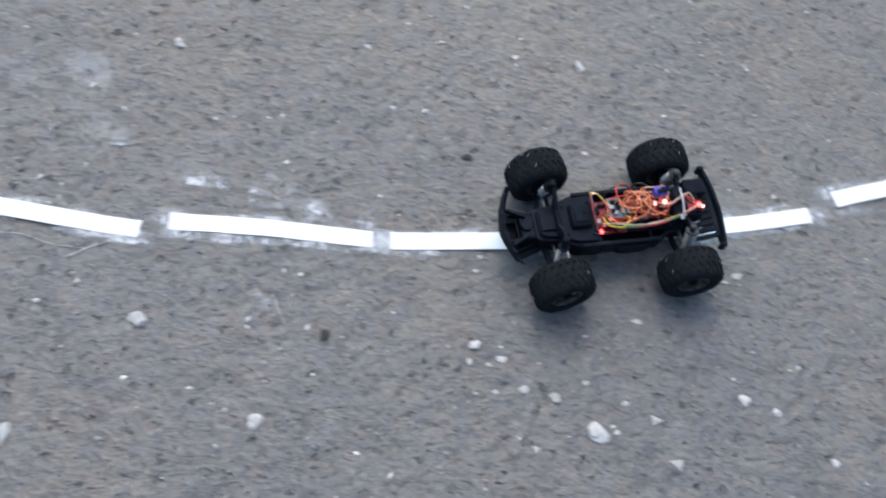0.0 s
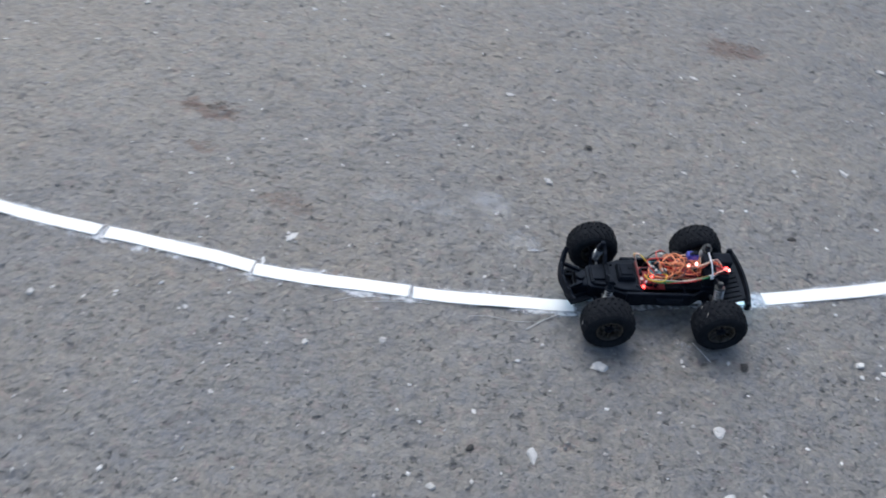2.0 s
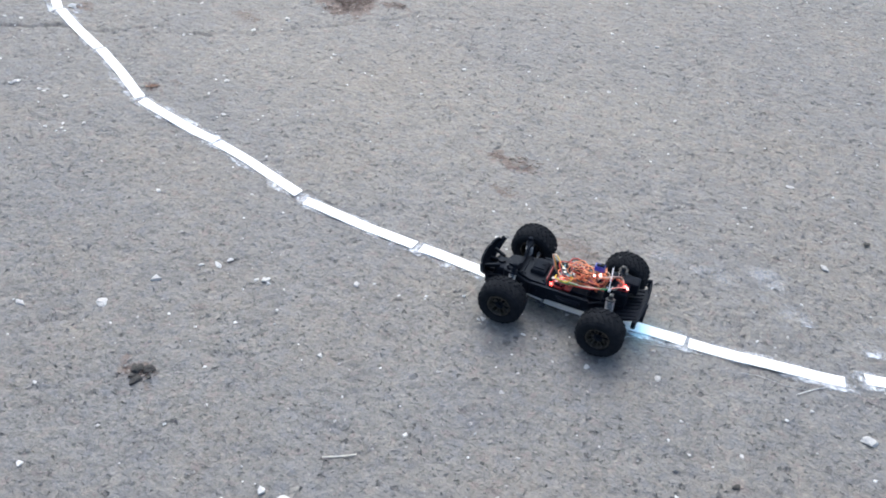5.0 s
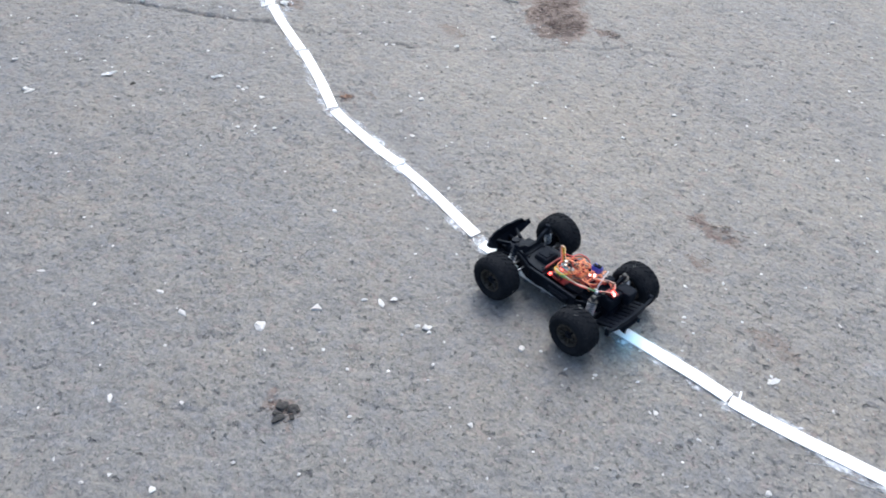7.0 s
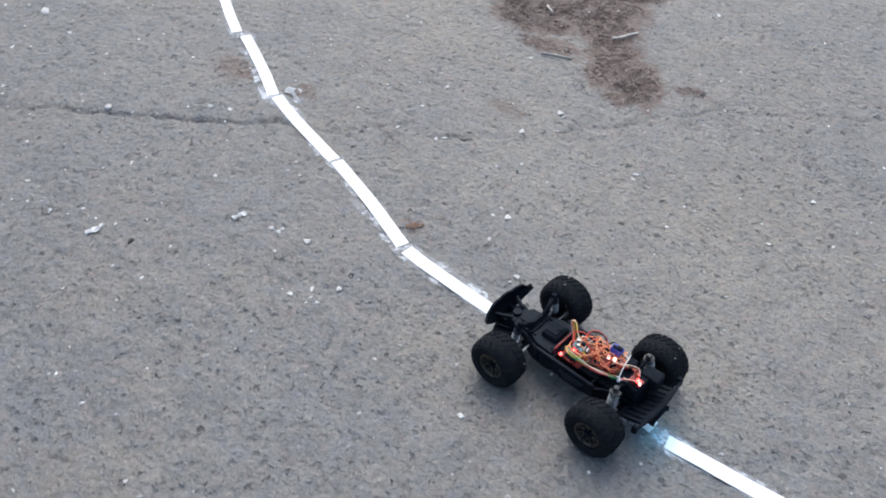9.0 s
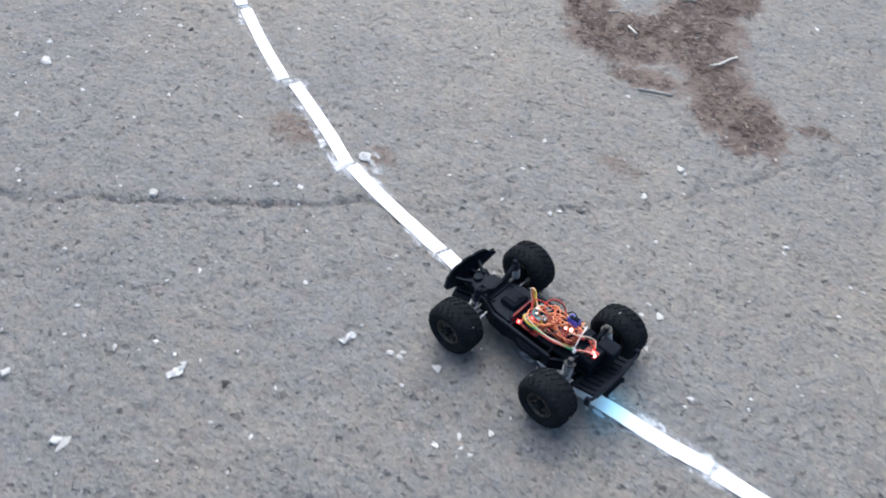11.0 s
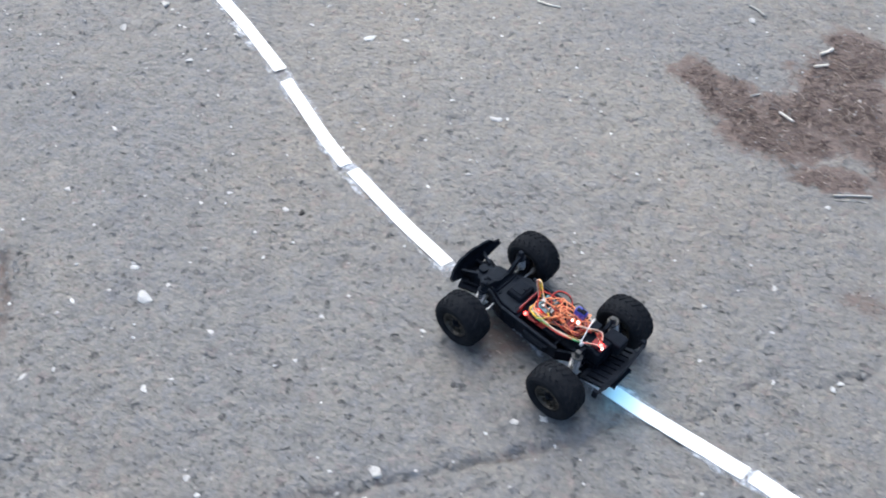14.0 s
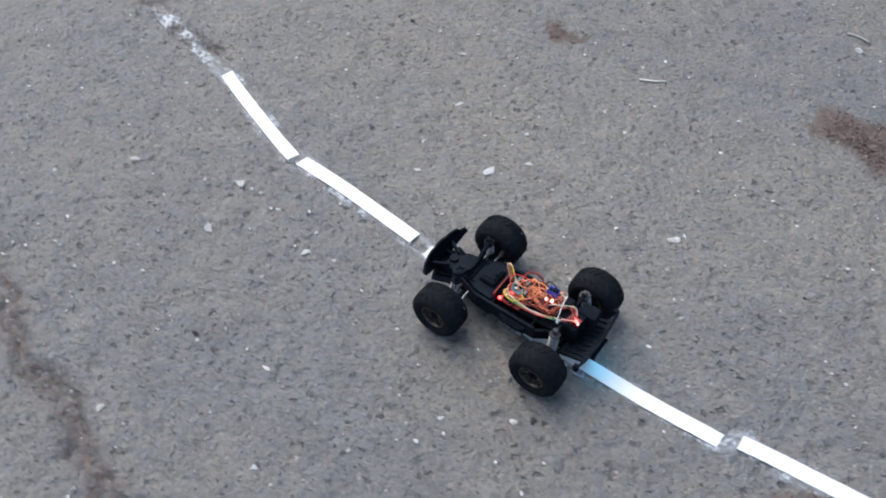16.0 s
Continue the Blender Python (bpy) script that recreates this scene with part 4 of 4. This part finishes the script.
shell = [(0.028, 0.042), (0.034, 0.0445), (0.066, 0.042), (0.096, 0.030), (0.122, 0.026), (0.127, 0.021)]
slab(bm, [*shell, *[(x, -y) for x, y in shell[::-1]]], 0.026, Matrix.Translation((0, 0, 0.051)))
slab(bm, [(x * 0.9 + 0.007, y * 0.86) for x, y in shell] + [(x * 0.9 + 0.007, -y * 0.86) for x, y in shell[::-1]], 0.008, Matrix.Translation((0, 0, 0.066)))
bmesh.ops.bevel(bm, geom=list(bm.edges), offset=0.0022, segments=2, profile=0.6, affect="EDGES")
box(bm, (0.036, 0, 0.068), (0.006, 0.066, 0.008), bevel=0.002)
box(bm, (0.086, 0, 0.0705), (0.004, 0.052, 0.006), bevel=0.0012)
for sx in (0.040, 0.080):
    for sy in (-0.027, 0.027):
        rod(bm, (sx, sy * (1.0 if sx < 0.05 else 0.85), 0.066), (sx, sy * (1.0 if sx < 0.05 else 0.85), 0.0725), 0.0028, 0.0022, 8)
part("front_cover", bm, BLACK, truck, "glossy black moulded cover over the servo")
bm = bmesh.new()
box(bm, (0.057, -0.003, 0.0735), (0.034, 0.042, 0.013), bevel=0.005, taper=0.88)
box(bm, (0.057, -0.003, 0.0805), (0.022, 0.026, 0.003), bevel=0.0012)
rod(bm, (0.050, -0.006, 0.081), (0.050, -0.006, 0.0835), 0.004, seg=12)
part("servo_lid", bm, MATT, truck)
bm = bmesh.new()
box(bm, (0.104, 0, 0.052), (0.040, 0.046, 0.036), bevel=0.005, taper=0.85)
box(bm, (0.132, 0, 0.048), (0.036, 0.048, 0.026), bevel=0.005, taper=0.8)
rod(bm, (0.138, 0.0, 0.058), (0.138, 0.0, 0.066), 0.009, 0.0075, 14)
box(bm, (0.104, 0, 0.0715), (0.030, 0.030, 0.005), bevel=0.0015)
box(bm, (0.090, 0, 0.068), (0.004, 0.056, 0.008), bevel=0.001)
box(bm, (0.117, 0, 0.068), (0.004, 0.040, 0.008), bevel=0.001)
part("front_gearbox", bm, BLACK, truck)
bm = bmesh.new()
box(bm, (-0.106, 0, 0.050), (0.040, 0.044, 0.034), bevel=0.005, taper=0.85)
box(bm, (-0.090, 0, 0.066), (0.024, 0.056, 0.010), bevel=0.003)
part("rear_gearbox", bm, BLACK, truck)


def shock_tower(x, name):
    bm = bmesh.new()
    slab(bm, [(-0.018, 0.060), (0.018, 0.060), (0.030, 0.084), (0.049, 0.094), (0.048, 0.102), (0.026, 0.094), (0.012, 0.082), (-0.012, 0.082), (-0.026, 0.094), (-0.048, 0.102), (-0.049, 0.094), (-0.030, 0.084)], 0.005,
         Matrix.Translation((x, 0, 0)) @ Matrix(((0, 0, 1, 0), (1, 0, 0, 0), (0, 1, 0, 0), (0, 0, 0, 1))))
    part(name, bm, MATT, truck)


shock_tower(0.094, "shock_tower")
shock_tower(-0.098, "shock_tower")


def shock(x, s):
    top, low = Vector((x, s * 0.046, 0.100)), Vector((x + (0.003 if x > 0 else -0.003), s * 0.061, 0.045))
    bm = bmesh.new()
    rod(bm, top.lerp(low, 0.08), top.lerp(low, 0.56), 0.0048, seg=12)
    rod(bm, top.lerp(low, 0.56), low, 0.0018, seg=8)
    rod(bm, top.lerp(low, 0.84), top.lerp(low, 0.89), 0.0068, seg=12)
    box(bm, top, (0.009, 0.008, 0.010), bevel=0.0025)
    seat_at = 0.24 if x > 0 else 0.10
    rod(bm, top.lerp(low, seat_at), top.lerp(low, seat_at + 0.05), 0.0084 if x > 0 else 0.0094, seg=14)
    box(bm, low, (0.008, 0.008, 0.008), bevel=0.002)
    body = part("shock_absorber", bm, ALU if x < 0 else MATT, truck, "oil damper with a bare steel spring")
    bm = bmesh.new()
    turn = (low - top).to_track_quat("Z", "Y").to_matrix()
    n, start, end = 7 if x > 0 else 10, top.lerp(low, 0.30 if x > 0 else 0.16), top.lerp(low, 0.88)
    pts = [start.lerp(end, i / (n * 12)) + turn @ Vector((math.cos(i * math.pi / 6), math.sin(i * math.pi / 6), 0)) * (0.0066 if x > 0 else 0.0082) for i in range(n * 12 + 1)]
    sweep(bm, pts, 0.0010, 5)
    part("spring", bm, STEEL, body, "bright coil spring" if x > 0 else "pale grey coil spring", smooth=True)


def arm(x, s):
    bm = bmesh.new()
    low = [(x - 0.016, s * 0.018), (x + 0.016, s * 0.018), (x + 0.007, s * 0.072), (x - 0.007, s * 0.072)]
    inner = [(x + (px - x) * 0.45, s * 0.030 if abs(py) < 0.03 else s * 0.058) for px, py in low]
    lv = [[bm.verts.new((px, py, z)) for px, py in ring] for z in (0.036, 0.042) for ring in (low, inner)]
    for k in range(4):
        j = (k + 1) % 4
        bm.faces.new((lv[0][k], lv[0][j], lv[1][j], lv[1][k]))
        bm.faces.new((lv[2][k], lv[3][k], lv[3][j], lv[2][j]))
        bm.faces.new((lv[0][k], lv[2][k], lv[2][j], lv[0][j]))
        bm.faces.new((lv[1][k], lv[1][j], lv[3][j], lv[3][k]))
    box(bm, (x, s * 0.072, 0.046), (0.018, 0.010, 0.026), bevel=0.003)
    part("suspension_arm", bm, MATT, truck)
    bm = bmesh.new()
    rod(bm, (x, s * 0.012, 0.049), (x, s * 0.088, 0.049), 0.0028, seg=10)
    part("drive_shaft", bm, DARK_STEEL, truck, "dark steel drive shaft")


for x in (AXLE, -AXLE):
    for s in (1, -1):
        arm(x, s)
        shock(x - 0.003 if x > 0 else x + 0.001, s)
for s in (1, -1):
    bm = bmesh.new()
    rod(bm, (AXLE - 0.019, s * 0.012, 0.052), (AXLE - 0.019, s * 0.070, 0.050), 0.0018, seg=8)
    rod(bm, (AXLE - 0.019, s * 0.064, 0.050), (AXLE - 0.019, s * 0.072, 0.050), 0.0036, seg=8)
    part("tie_rod", bm, STEEL, truck, "thin steel steering rod")


def front_bumper():
    """A crescent plate that bulges ahead, lower in its middle, its tips swept up and back."""
    bm, rows = bmesh.new(), []
    n = 16
    for i in range(n + 1):
        u = -1 + 2 * i / n
        y = 0.063 * u
        x = 0.161 + 0.012 * (1 - u * u) - 0.004 * abs(u) ** 3
        top, low = 0.080 - 0.002 * (1 - u * u) - 0.006 * (abs(u) > 0.8) - 0.003 * (i % 4 == 1), 0.068 - 0.036 * (1 - abs(u) ** 1.8)
        rows.append([bm.verts.new(p) for p in ((x + 0.003, y, top), (x + 0.005 * (1 - 0.4 * abs(u)), y, (top + low) / 2), (x - 0.005 * (1 - u * u) - 0.002, y, low), (x - 0.005 * (1 - u * u) - 0.005, y, low + 0.001), (x + 0.001, y, (top + low) / 2), (x - 0.001, y, top))])
    for a, b in zip(rows, rows[1:]):
        for k in range(6):
            bm.faces.new((a[k], a[(k + 1) % 6], b[(k + 1) % 6], b[k]))
    bm.faces.new(rows[0]), bm.faces.new(rows[-1])
    ob = part("front_bumper", bm, MATT, truck, "black crescent front bumper")
    bm = bmesh.new()
    for s in (-1, 1):
        box(bm, (0.147, s * 0.016, 0.046), (0.042, 0.006, 0.010), bevel=0.0015)
        box(bm, (0.150, s * 0.022, 0.062), (0.030, 0.005, 0.008), m=Matrix.Rotation(s * 0.5, 4, "Z"), bevel=0.0015)
    box(bm, (0.146, 0, 0.046), (0.008, 0.034, 0.008), bevel=0.0015)
    part("bumper_bracket", bm, BLACK, ob)
    bm = bmesh.new()
    slab(bm, [(0.118, 0.030), (0.156, 0.044), (0.165, 0.022), (0.166, 0.0), (0.165, -0.022), (0.156, -0.044), (0.118, -0.030)], 0.004, Matrix.Translation((0, 0, 0.036)))
    for s in (-1, 1):
        box(bm, (0.140, s * 0.026, 0.041), (0.034, 0.004, 0.008), m=Matrix.Rotation(s * 0.35, 4, "Z"), bevel=0.001)
    part("skid_plate", bm, MATT, ob)


def rear_bumper():
    bm = bmesh.new()
    n, rows = 12, []
    for i in range(n + 1):
        u = -1 + 2 * i / n
        y, x = 0.066 * u, -0.157 + 0.006 * u * u
        low, high = 0.057 + 0.008 * abs(u) ** 4, 0.076 - 0.004 * u * u
        rows.append([bm.verts.new(p) for p in ((x, y, low), (x - 0.003, y, high), (x - 0.0075, y, high), (x - 0.0045, y, low))])
    for a, b in zip(rows, rows[1:]):
        for k in range(4):
            bm.faces.new((a[k], a[(k + 1) % 4], b[(k + 1) % 4], b[k]))
    bm.faces.new(rows[0]), bm.faces.new(rows[-1])
    for s in (-1, 1):
        box(bm, (-0.1535, s * 0.0655, 0.0665), (0.009, 0.007, 0.017), bevel=0.002)
    ob = part("rear_bumper", bm, MATT, truck, "black upright rear bumper bar")
    bm = bmesh.new()
    slope = Matrix.Translation((-0.136, 0, 0.056)) @ Matrix.Rotation(0.34, 4, "Y")
    for s in (-1, 1):
        box(bm, (0, 0, 0), (0.046, 0.007, 0.006), m=slope @ Matrix.Translation((0, s * 0.044, 0)), bevel=0.0012)
    for k in range(7):
        box(bm, (0, 0, 0), (0.042, 0.0090, 0.005), m=slope @ Matrix.Translation((0, -0.033 + 0.011 * k, 0)), bevel=0.001)
    for dx in (-0.021, 0.021):
        box(bm, (0, 0, 0), (0.008, 0.094, 0.006), m=slope @ Matrix.Translation((dx, 0, 0)), bevel=0.0012)
    part("grille", bm, BLACK, ob, "slotted black plastic skid grille")


front_bumper()
rear_bumper()

# electronics
bm = bmesh.new()
box(bm, (0.010, -0.003, 0.0585), (0.050, 0.054, 0.0026), bevel=0.0006)
box(bm, (0.0345, -0.001, 0.066), (0.0026, 0.056, 0.018), bevel=0.0006)
for s in (-1, 1):
    for k in range(2):
        rod(bm, (0.02 - 0.02 * k, s * 0.024 - 0.001, 0.0585), (0.02 - 0.02 * k, s * 0.024 - 0.001, 0.064), 0.0022, seg=8)
deck = part("deck_board", bm, RED, truck, "red deck board carrying the electronics")


for cx, cy, sx, sy, kind in ((0.026, -0.014, 0.008, 0.012, MATT), (0.026, 0.004, 0.006, 0.007, METAL), (0.014, 0.016, 0.012, 0.005, BLACK), (0.016, -0.022, 0.014, 0.004, BLACK), (0.019, 0.010, 0.004, 0.004, WHITE), (0.029, 0.014, 0.004, 0.006, MATT), (0.002, 0.018, 0.008, 0.006, MATT)):
    bm = bmesh.new()
    box(bm, (cx, cy, 0.0620), (sx, sy, 0.0050), bevel=0.0006)
    part("chip", bm, kind, deck)
bm = bmesh.new()
box(bm, (-0.068, -0.003, 0.0575), (0.104, 0.056, 0.0030), bevel=0.0008)
for s in (-1, 1):
    box(bm, (-0.068, s * 0.0275 - 0.003, 0.0610), (0.104, 0.002, 0.006), bevel=0.0006)
part("rear_deck", bm, MATT, truck, "matt black plate under the wires")


def module(name, centre, size, material, label, chips=2, seed=1, parent=truck):
    rnd = random.Random(seed)
    bm = bmesh.new()
    box(bm, centre, size, bevel=min(size) * 0.15)
    ob = part(name, bm, material, parent, label)
    for _ in range(chips):
        bm = bmesh.new()
        c = (centre[0] + rnd.uniform(-0.3, 0.3) * size[0], centre[1] + rnd.uniform(-0.3, 0.3) * size[1], centre[2] + size[2] / 2 + 0.002)
        box(bm, c, (rnd.uniform(0.004, 0.009), rnd.uniform(0.004, 0.008), 0.004), bevel=0.0005)
        part("chip", bm, rnd.choice([BLACK, METAL, MATT, MATT]), ob)
    return ob


module("controller_board", (0.004, -0.006, 0.082), (0.022, 0.034, 0.002), TEAL, "blue-green controller board with chips", 6, 3)
module("motor_driver", (-0.058, -0.004, 0.086), (0.034, 0.036, 0.0025), RED, "red driver board with chips", 5, 4)
module("heat_sink", (-0.088, -0.012, 0.094), (0.014, 0.020, 0.024), MATT, "black finned heat sink", 0, 5)
module("terminal_block", (-0.058, -0.011, 0.1125), (0.020, 0.013, 0.011), BLUE, "bright blue screw terminal block", 2, 6)
module("receiver_box", (-0.122, -0.024, 0.084), (0.034, 0.026, 0.026), MATT, "black plastic receiver box", 0, 7)
module("rear_sensor_board", (-0.112, 0.010, 0.0985), (0.022, 0.016, 0.0025), RED, "small red sensor board with lit diode", 2, 8)
module("capacitor_block", (-0.010, 0.002, 0.079), (0.010, 0.010, 0.016), METAL, "silver capacitor", 0, 9)
module("speed_controller", (-0.102, 0.004, 0.081), (0.044, 0.040, 0.026), MATT, "matt black speed controller box", 0, 12)
module("side_module", (-0.100, 0.018, 0.088), (0.030, 0.010, 0.010), RED, "small red module with chips", 3, 14)
module("support_post", (-0.058, 0.006, 0.072), (0.010, 0.010, 0.026), MATT, "", 0, 13)


def led(centre, r, material, label):
    bm = bmesh.new()
    bmesh.ops.create_uvsphere(bm, u_segments=10, v_segments=7, radius=r, matrix=Matrix.Translation(centre))
    rod(bm, (centre[0], centre[1], centre[2] - r * 1.3), centre, r * 1.05, seg=10)
    part("lamp_diode", bm, material, truck, label, smooth=True)


led((0.0255, 0.0205, 0.0620), 0.0026, LED_RED, "glowing red diode")
led((0.010, 0.006, 0.0745), 0.0020, LED_RED, "glowing red diode")
led((-0.1165, 0.012, 0.1055), 0.0030, LED_RED, "glowing red diode")
led((-0.1215, 0.015, 0.1050), 0.0018, LED_PINK, "glowing pinkish diode")
led((-0.064, 0.003, 0.1075), 0.0024, LED_PINK, "glowing pinkish diode")
led((-0.052, 0.000, 0.1000), 0.0022, LED_PINK, "glowing pinkish diode")
bm = bmesh.new()
box(bm, (-0.1500, 0, 0.0450), (0.012, 0.044, 0.008), bevel=0.0008)
# added top plate and cheeks, only to keep the lamps' light on the strip
box(bm, (-0.1595, 0, 0.0498), (0.012, 0.044, 0.0016), bevel=0.0004)
for s in (-1, 1):
    box(bm, (-0.1595, s * 0.0212, 0.0445), (0.012, 0.0016, 0.0100), bevel=0.0004)
part("sensor_bar", bm, MATT, truck, "black line sensor bar under the tail with added light hood")
for k in range(4):
    bm = bmesh.new()
    rod(bm, (-0.1550, -0.015 + 0.010 * k, 0.0452), (-0.1575, -0.015 + 0.010 * k, 0.0448), 0.0026, seg=10)
    part("sensor_lamp", bm, LED_COLD, truck, "glowing cold white diode")
for k in range(2):
    bm = bmesh.new()
    rod(bm, (0.160, -0.010 + 0.020 * k, 0.0335), (0.160, -0.010 + 0.020 * k, 0.0362), 0.0013, seg=10)
    part("sensor_lamp", bm, LED_COLD, truck, "glowing cold white diode")


def wire(points, colour, r=0.00100):
    bm = bmesh.new()
    sweep(bm, smooth_line(points, 7), r, 6)
    part("jumper_wire", bm, WIRES[colour], truck, WIRES[colour].name.replace("_", " "), smooth=True)


wr = random.Random(12)
for k in range(15):
    # tangled loops over the boards
    colour = (0, 0, 4, 0, 6, 0, 5, 0, 0, 0, 3)[k % 11]
    cx, cy = wr.uniform(-0.060, 0.006), wr.uniform(-0.022, 0.010)
    rx, ry = wr.uniform(0.014, 0.034), wr.uniform(0.010, 0.022)
    base, lift, a0 = wr.uniform(0.074, 0.086), wr.uniform(0.008, 0.038), wr.uniform(0, 6.28)
    pts = [(wr.uniform(-0.07, 0.026), wr.uniform(-0.024, 0.020), 0.070)]
    for i in range(7):
        a = a0 + i * wr.uniform(0.75, 0.95)
        pts.append((cx + rx * math.cos(a), cy + ry * math.sin(a), base + lift * math.sin(math.pi * (i + 0.5) / 7)))
    pts.append((wr.uniform(-0.09, 0.0), wr.uniform(-0.02, 0.02), 0.078))
    wire(pts, colour)
for k in range(6):
    # red leads between the driver and the tail
    j = lambda: wr.uniform(-0.006, 0.006)
    wire([(-0.062 + j(), -0.004 + j(), 0.090), (-0.078 + j(), 0.004 + j(), 0.102 + j()), (-0.096 + j(), -0.004 + j(), 0.103 + j()), (-0.112 + 0.5 * j(), 0.004 + j(), 0.102)], (4, 0, 6, 4, 6, 3)[k], 0.0009)
for k in range(9):
    # a loom that runs aft along the left edge to the tail lamp
    colour = (6, 2, 1, 4, 6, 3, 4, 5, 2)[k]
    j = lambda: wr.uniform(-0.0025, 0.0025)
    wire([(0.012 + 4 * j(), 0.014 + j(), 0.074), (-0.012, 0.024 + j(), 0.080 + j()), (-0.045, 0.027 + j(), 0.086 + j()), (-0.080, 0.024 + j(), 0.093 + j()), (-0.104, 0.016 + j(), 0.099 + j()), (-0.116 + j(), 0.012 + j(), 0.103)], colour)
for k in range(3):
    # leads that stand up behind the cover
    wire([(0.028, -0.024 + 0.003 * k, 0.062), (0.036, -0.027 + 0.003 * k, 0.082), (0.041, -0.029 + 0.003 * k, 0.094 + 0.002 * k), (0.032, -0.024, 0.098), (0.020, -0.014, 0.090), (0.004, -0.010 + 0.004 * k, 0.078)], (1, 0, 6)[k], 0.0011)
wire([(0.022, 0.002, 0.072), (0.018, 0.020, 0.079), (-0.004, 0.025, 0.081), (-0.014, 0.012, 0.084), (0.0, 0.004, 0.080)], 1, 0.0012)
wire([(0.016, 0.0, 0.072), (0.010, 0.022, 0.077), (-0.012, 0.026, 0.079), (-0.030, 0.024, 0.082)], 2, 0.0012)
wire([(0.020, -0.026, 0.064), (0.006, -0.036, 0.086), (-0.016, -0.038, 0.092), (-0.034, -0.034, 0.076)], 5, 0.0013)
wire([(-0.020, -0.030, 0.064), (-0.034, -0.040, 0.088), (-0.050, -0.036, 0.090), (-0.060, -0.028, 0.080)], 5, 0.0013)


def cable_tie():
    bm = bmesh.new()
    sweep(bm, smooth_line([(-0.090, 0.021, 0.088), (-0.090, 0.027, 0.094), (-0.089, 0.025, 0.103), (-0.087, 0.012, 0.116), (-0.084, -0.009, 0.124)], 5), 0.0016, 6, 0.4)
    box(bm, (-0.090, 0.026, 0.095), (0.005, 0.004, 0.005), bevel=0.0008)
    box(bm, (-0.089, 0.024, 0.0990), (0.0110, 0.0012, 0.0020), bevel=0.0004)
    part("cable_tie", bm, WHITE, truck, "white nylon cable tie over the wires")


cable_tie()

# ---- movement ----
TRUCK = [
    (0.0, 0.2561, 0.7815, 201.80),
    (0.5, 0.0943, 0.7303, 197.13),
    (1.0, -0.0203, 0.6930, 195.47),
    (1.5, -0.1545, 0.6588, 195.42),
    (2.0, -0.2839, 0.6411, 188.42),
    (2.5, -0.4133, 0.5981, 194.27),
    (3.0, -0.5306, 0.5931, 187.53),
    (3.5, -0.6677, 0.5788, 184.15),
    (4.0, -0.7871, 0.5773, 181.61),
    (4.2, -0.8322, 0.5756, 181.64),
    (6.3, -1.2207, 0.6140, 169.05),
    (6.5, -1.2741, 0.6155, 171.26),
    (7.0, -1.3874, 0.6350, 169.09),
    (7.5, -1.5103, 0.6474, 171.54),
    (8.0, -1.6498, 0.6838, 165.41),
    (8.2, -1.6803, 0.6915, 164.50),
    (10.3, -2.0535, 0.8310, 161.55),
    (10.5, -2.1146, 0.8524, 161.06),
    (11.0, -2.2451, 0.9150, 156.53),
    (11.5, -2.3226, 0.9610, 151.87),
    (12.0, -2.3610, 0.9867, 149.94),
    (12.5, -2.4337, 1.0321, 148.64),
    (13.0, -2.5224, 1.0875, 148.50),
    (13.5, -2.6687, 1.1748, 149.11),
    (14.0, -2.8034, 1.2723, 143.41),
    (14.5, -2.9093, 1.3693, 139.32),
    (15.0, -3.0047, 1.4529, 139.45),
    (15.5, -3.1229, 1.5738, 137.98),
    (16.0, -3.2532, 1.6959, 134.41),
]


def motions():
    walk(truck, [(t, pose(x, y, 0.0, 0, 0, heading)) for t, x, y, heading in TRUCK])
    # each wheel turns by the way that it has rolled
    times = [k * 0.1 for k in range(161)]
    known = [r[0] for r in TRUCK]
    xs, ys = np.interp(times, known, [r[1] for r in TRUCK]), np.interp(times, known, [r[2] for r in TRUCK])
    heads = np.radians(np.interp(times, known, [r[3] for r in TRUCK]))
    for w, sx, sy in WHEELS:
        rows, spin = [], 20.0 * (sx + 2 * sy)
        for k, t in enumerate(times):
            if k:
                step = math.hypot(xs[k] - xs[k - 1], ys[k] - ys[k - 1])
                spin += math.degrees((step - sy * TRACK * (heads[k] - heads[k - 1])) / WHEEL)
            steer = np.interp(t, (0.0, 0.5, 1.0, 1.5, 2.0), (8.0, 13.0, 4.0, 4.0, 0.0)) if sx > 0 else 0.0
            rows.append((t, pose(sx * AXLE, sy * TRACK, WHEEL, 0, spin, steer)))
        walk(w, rows)


motions()
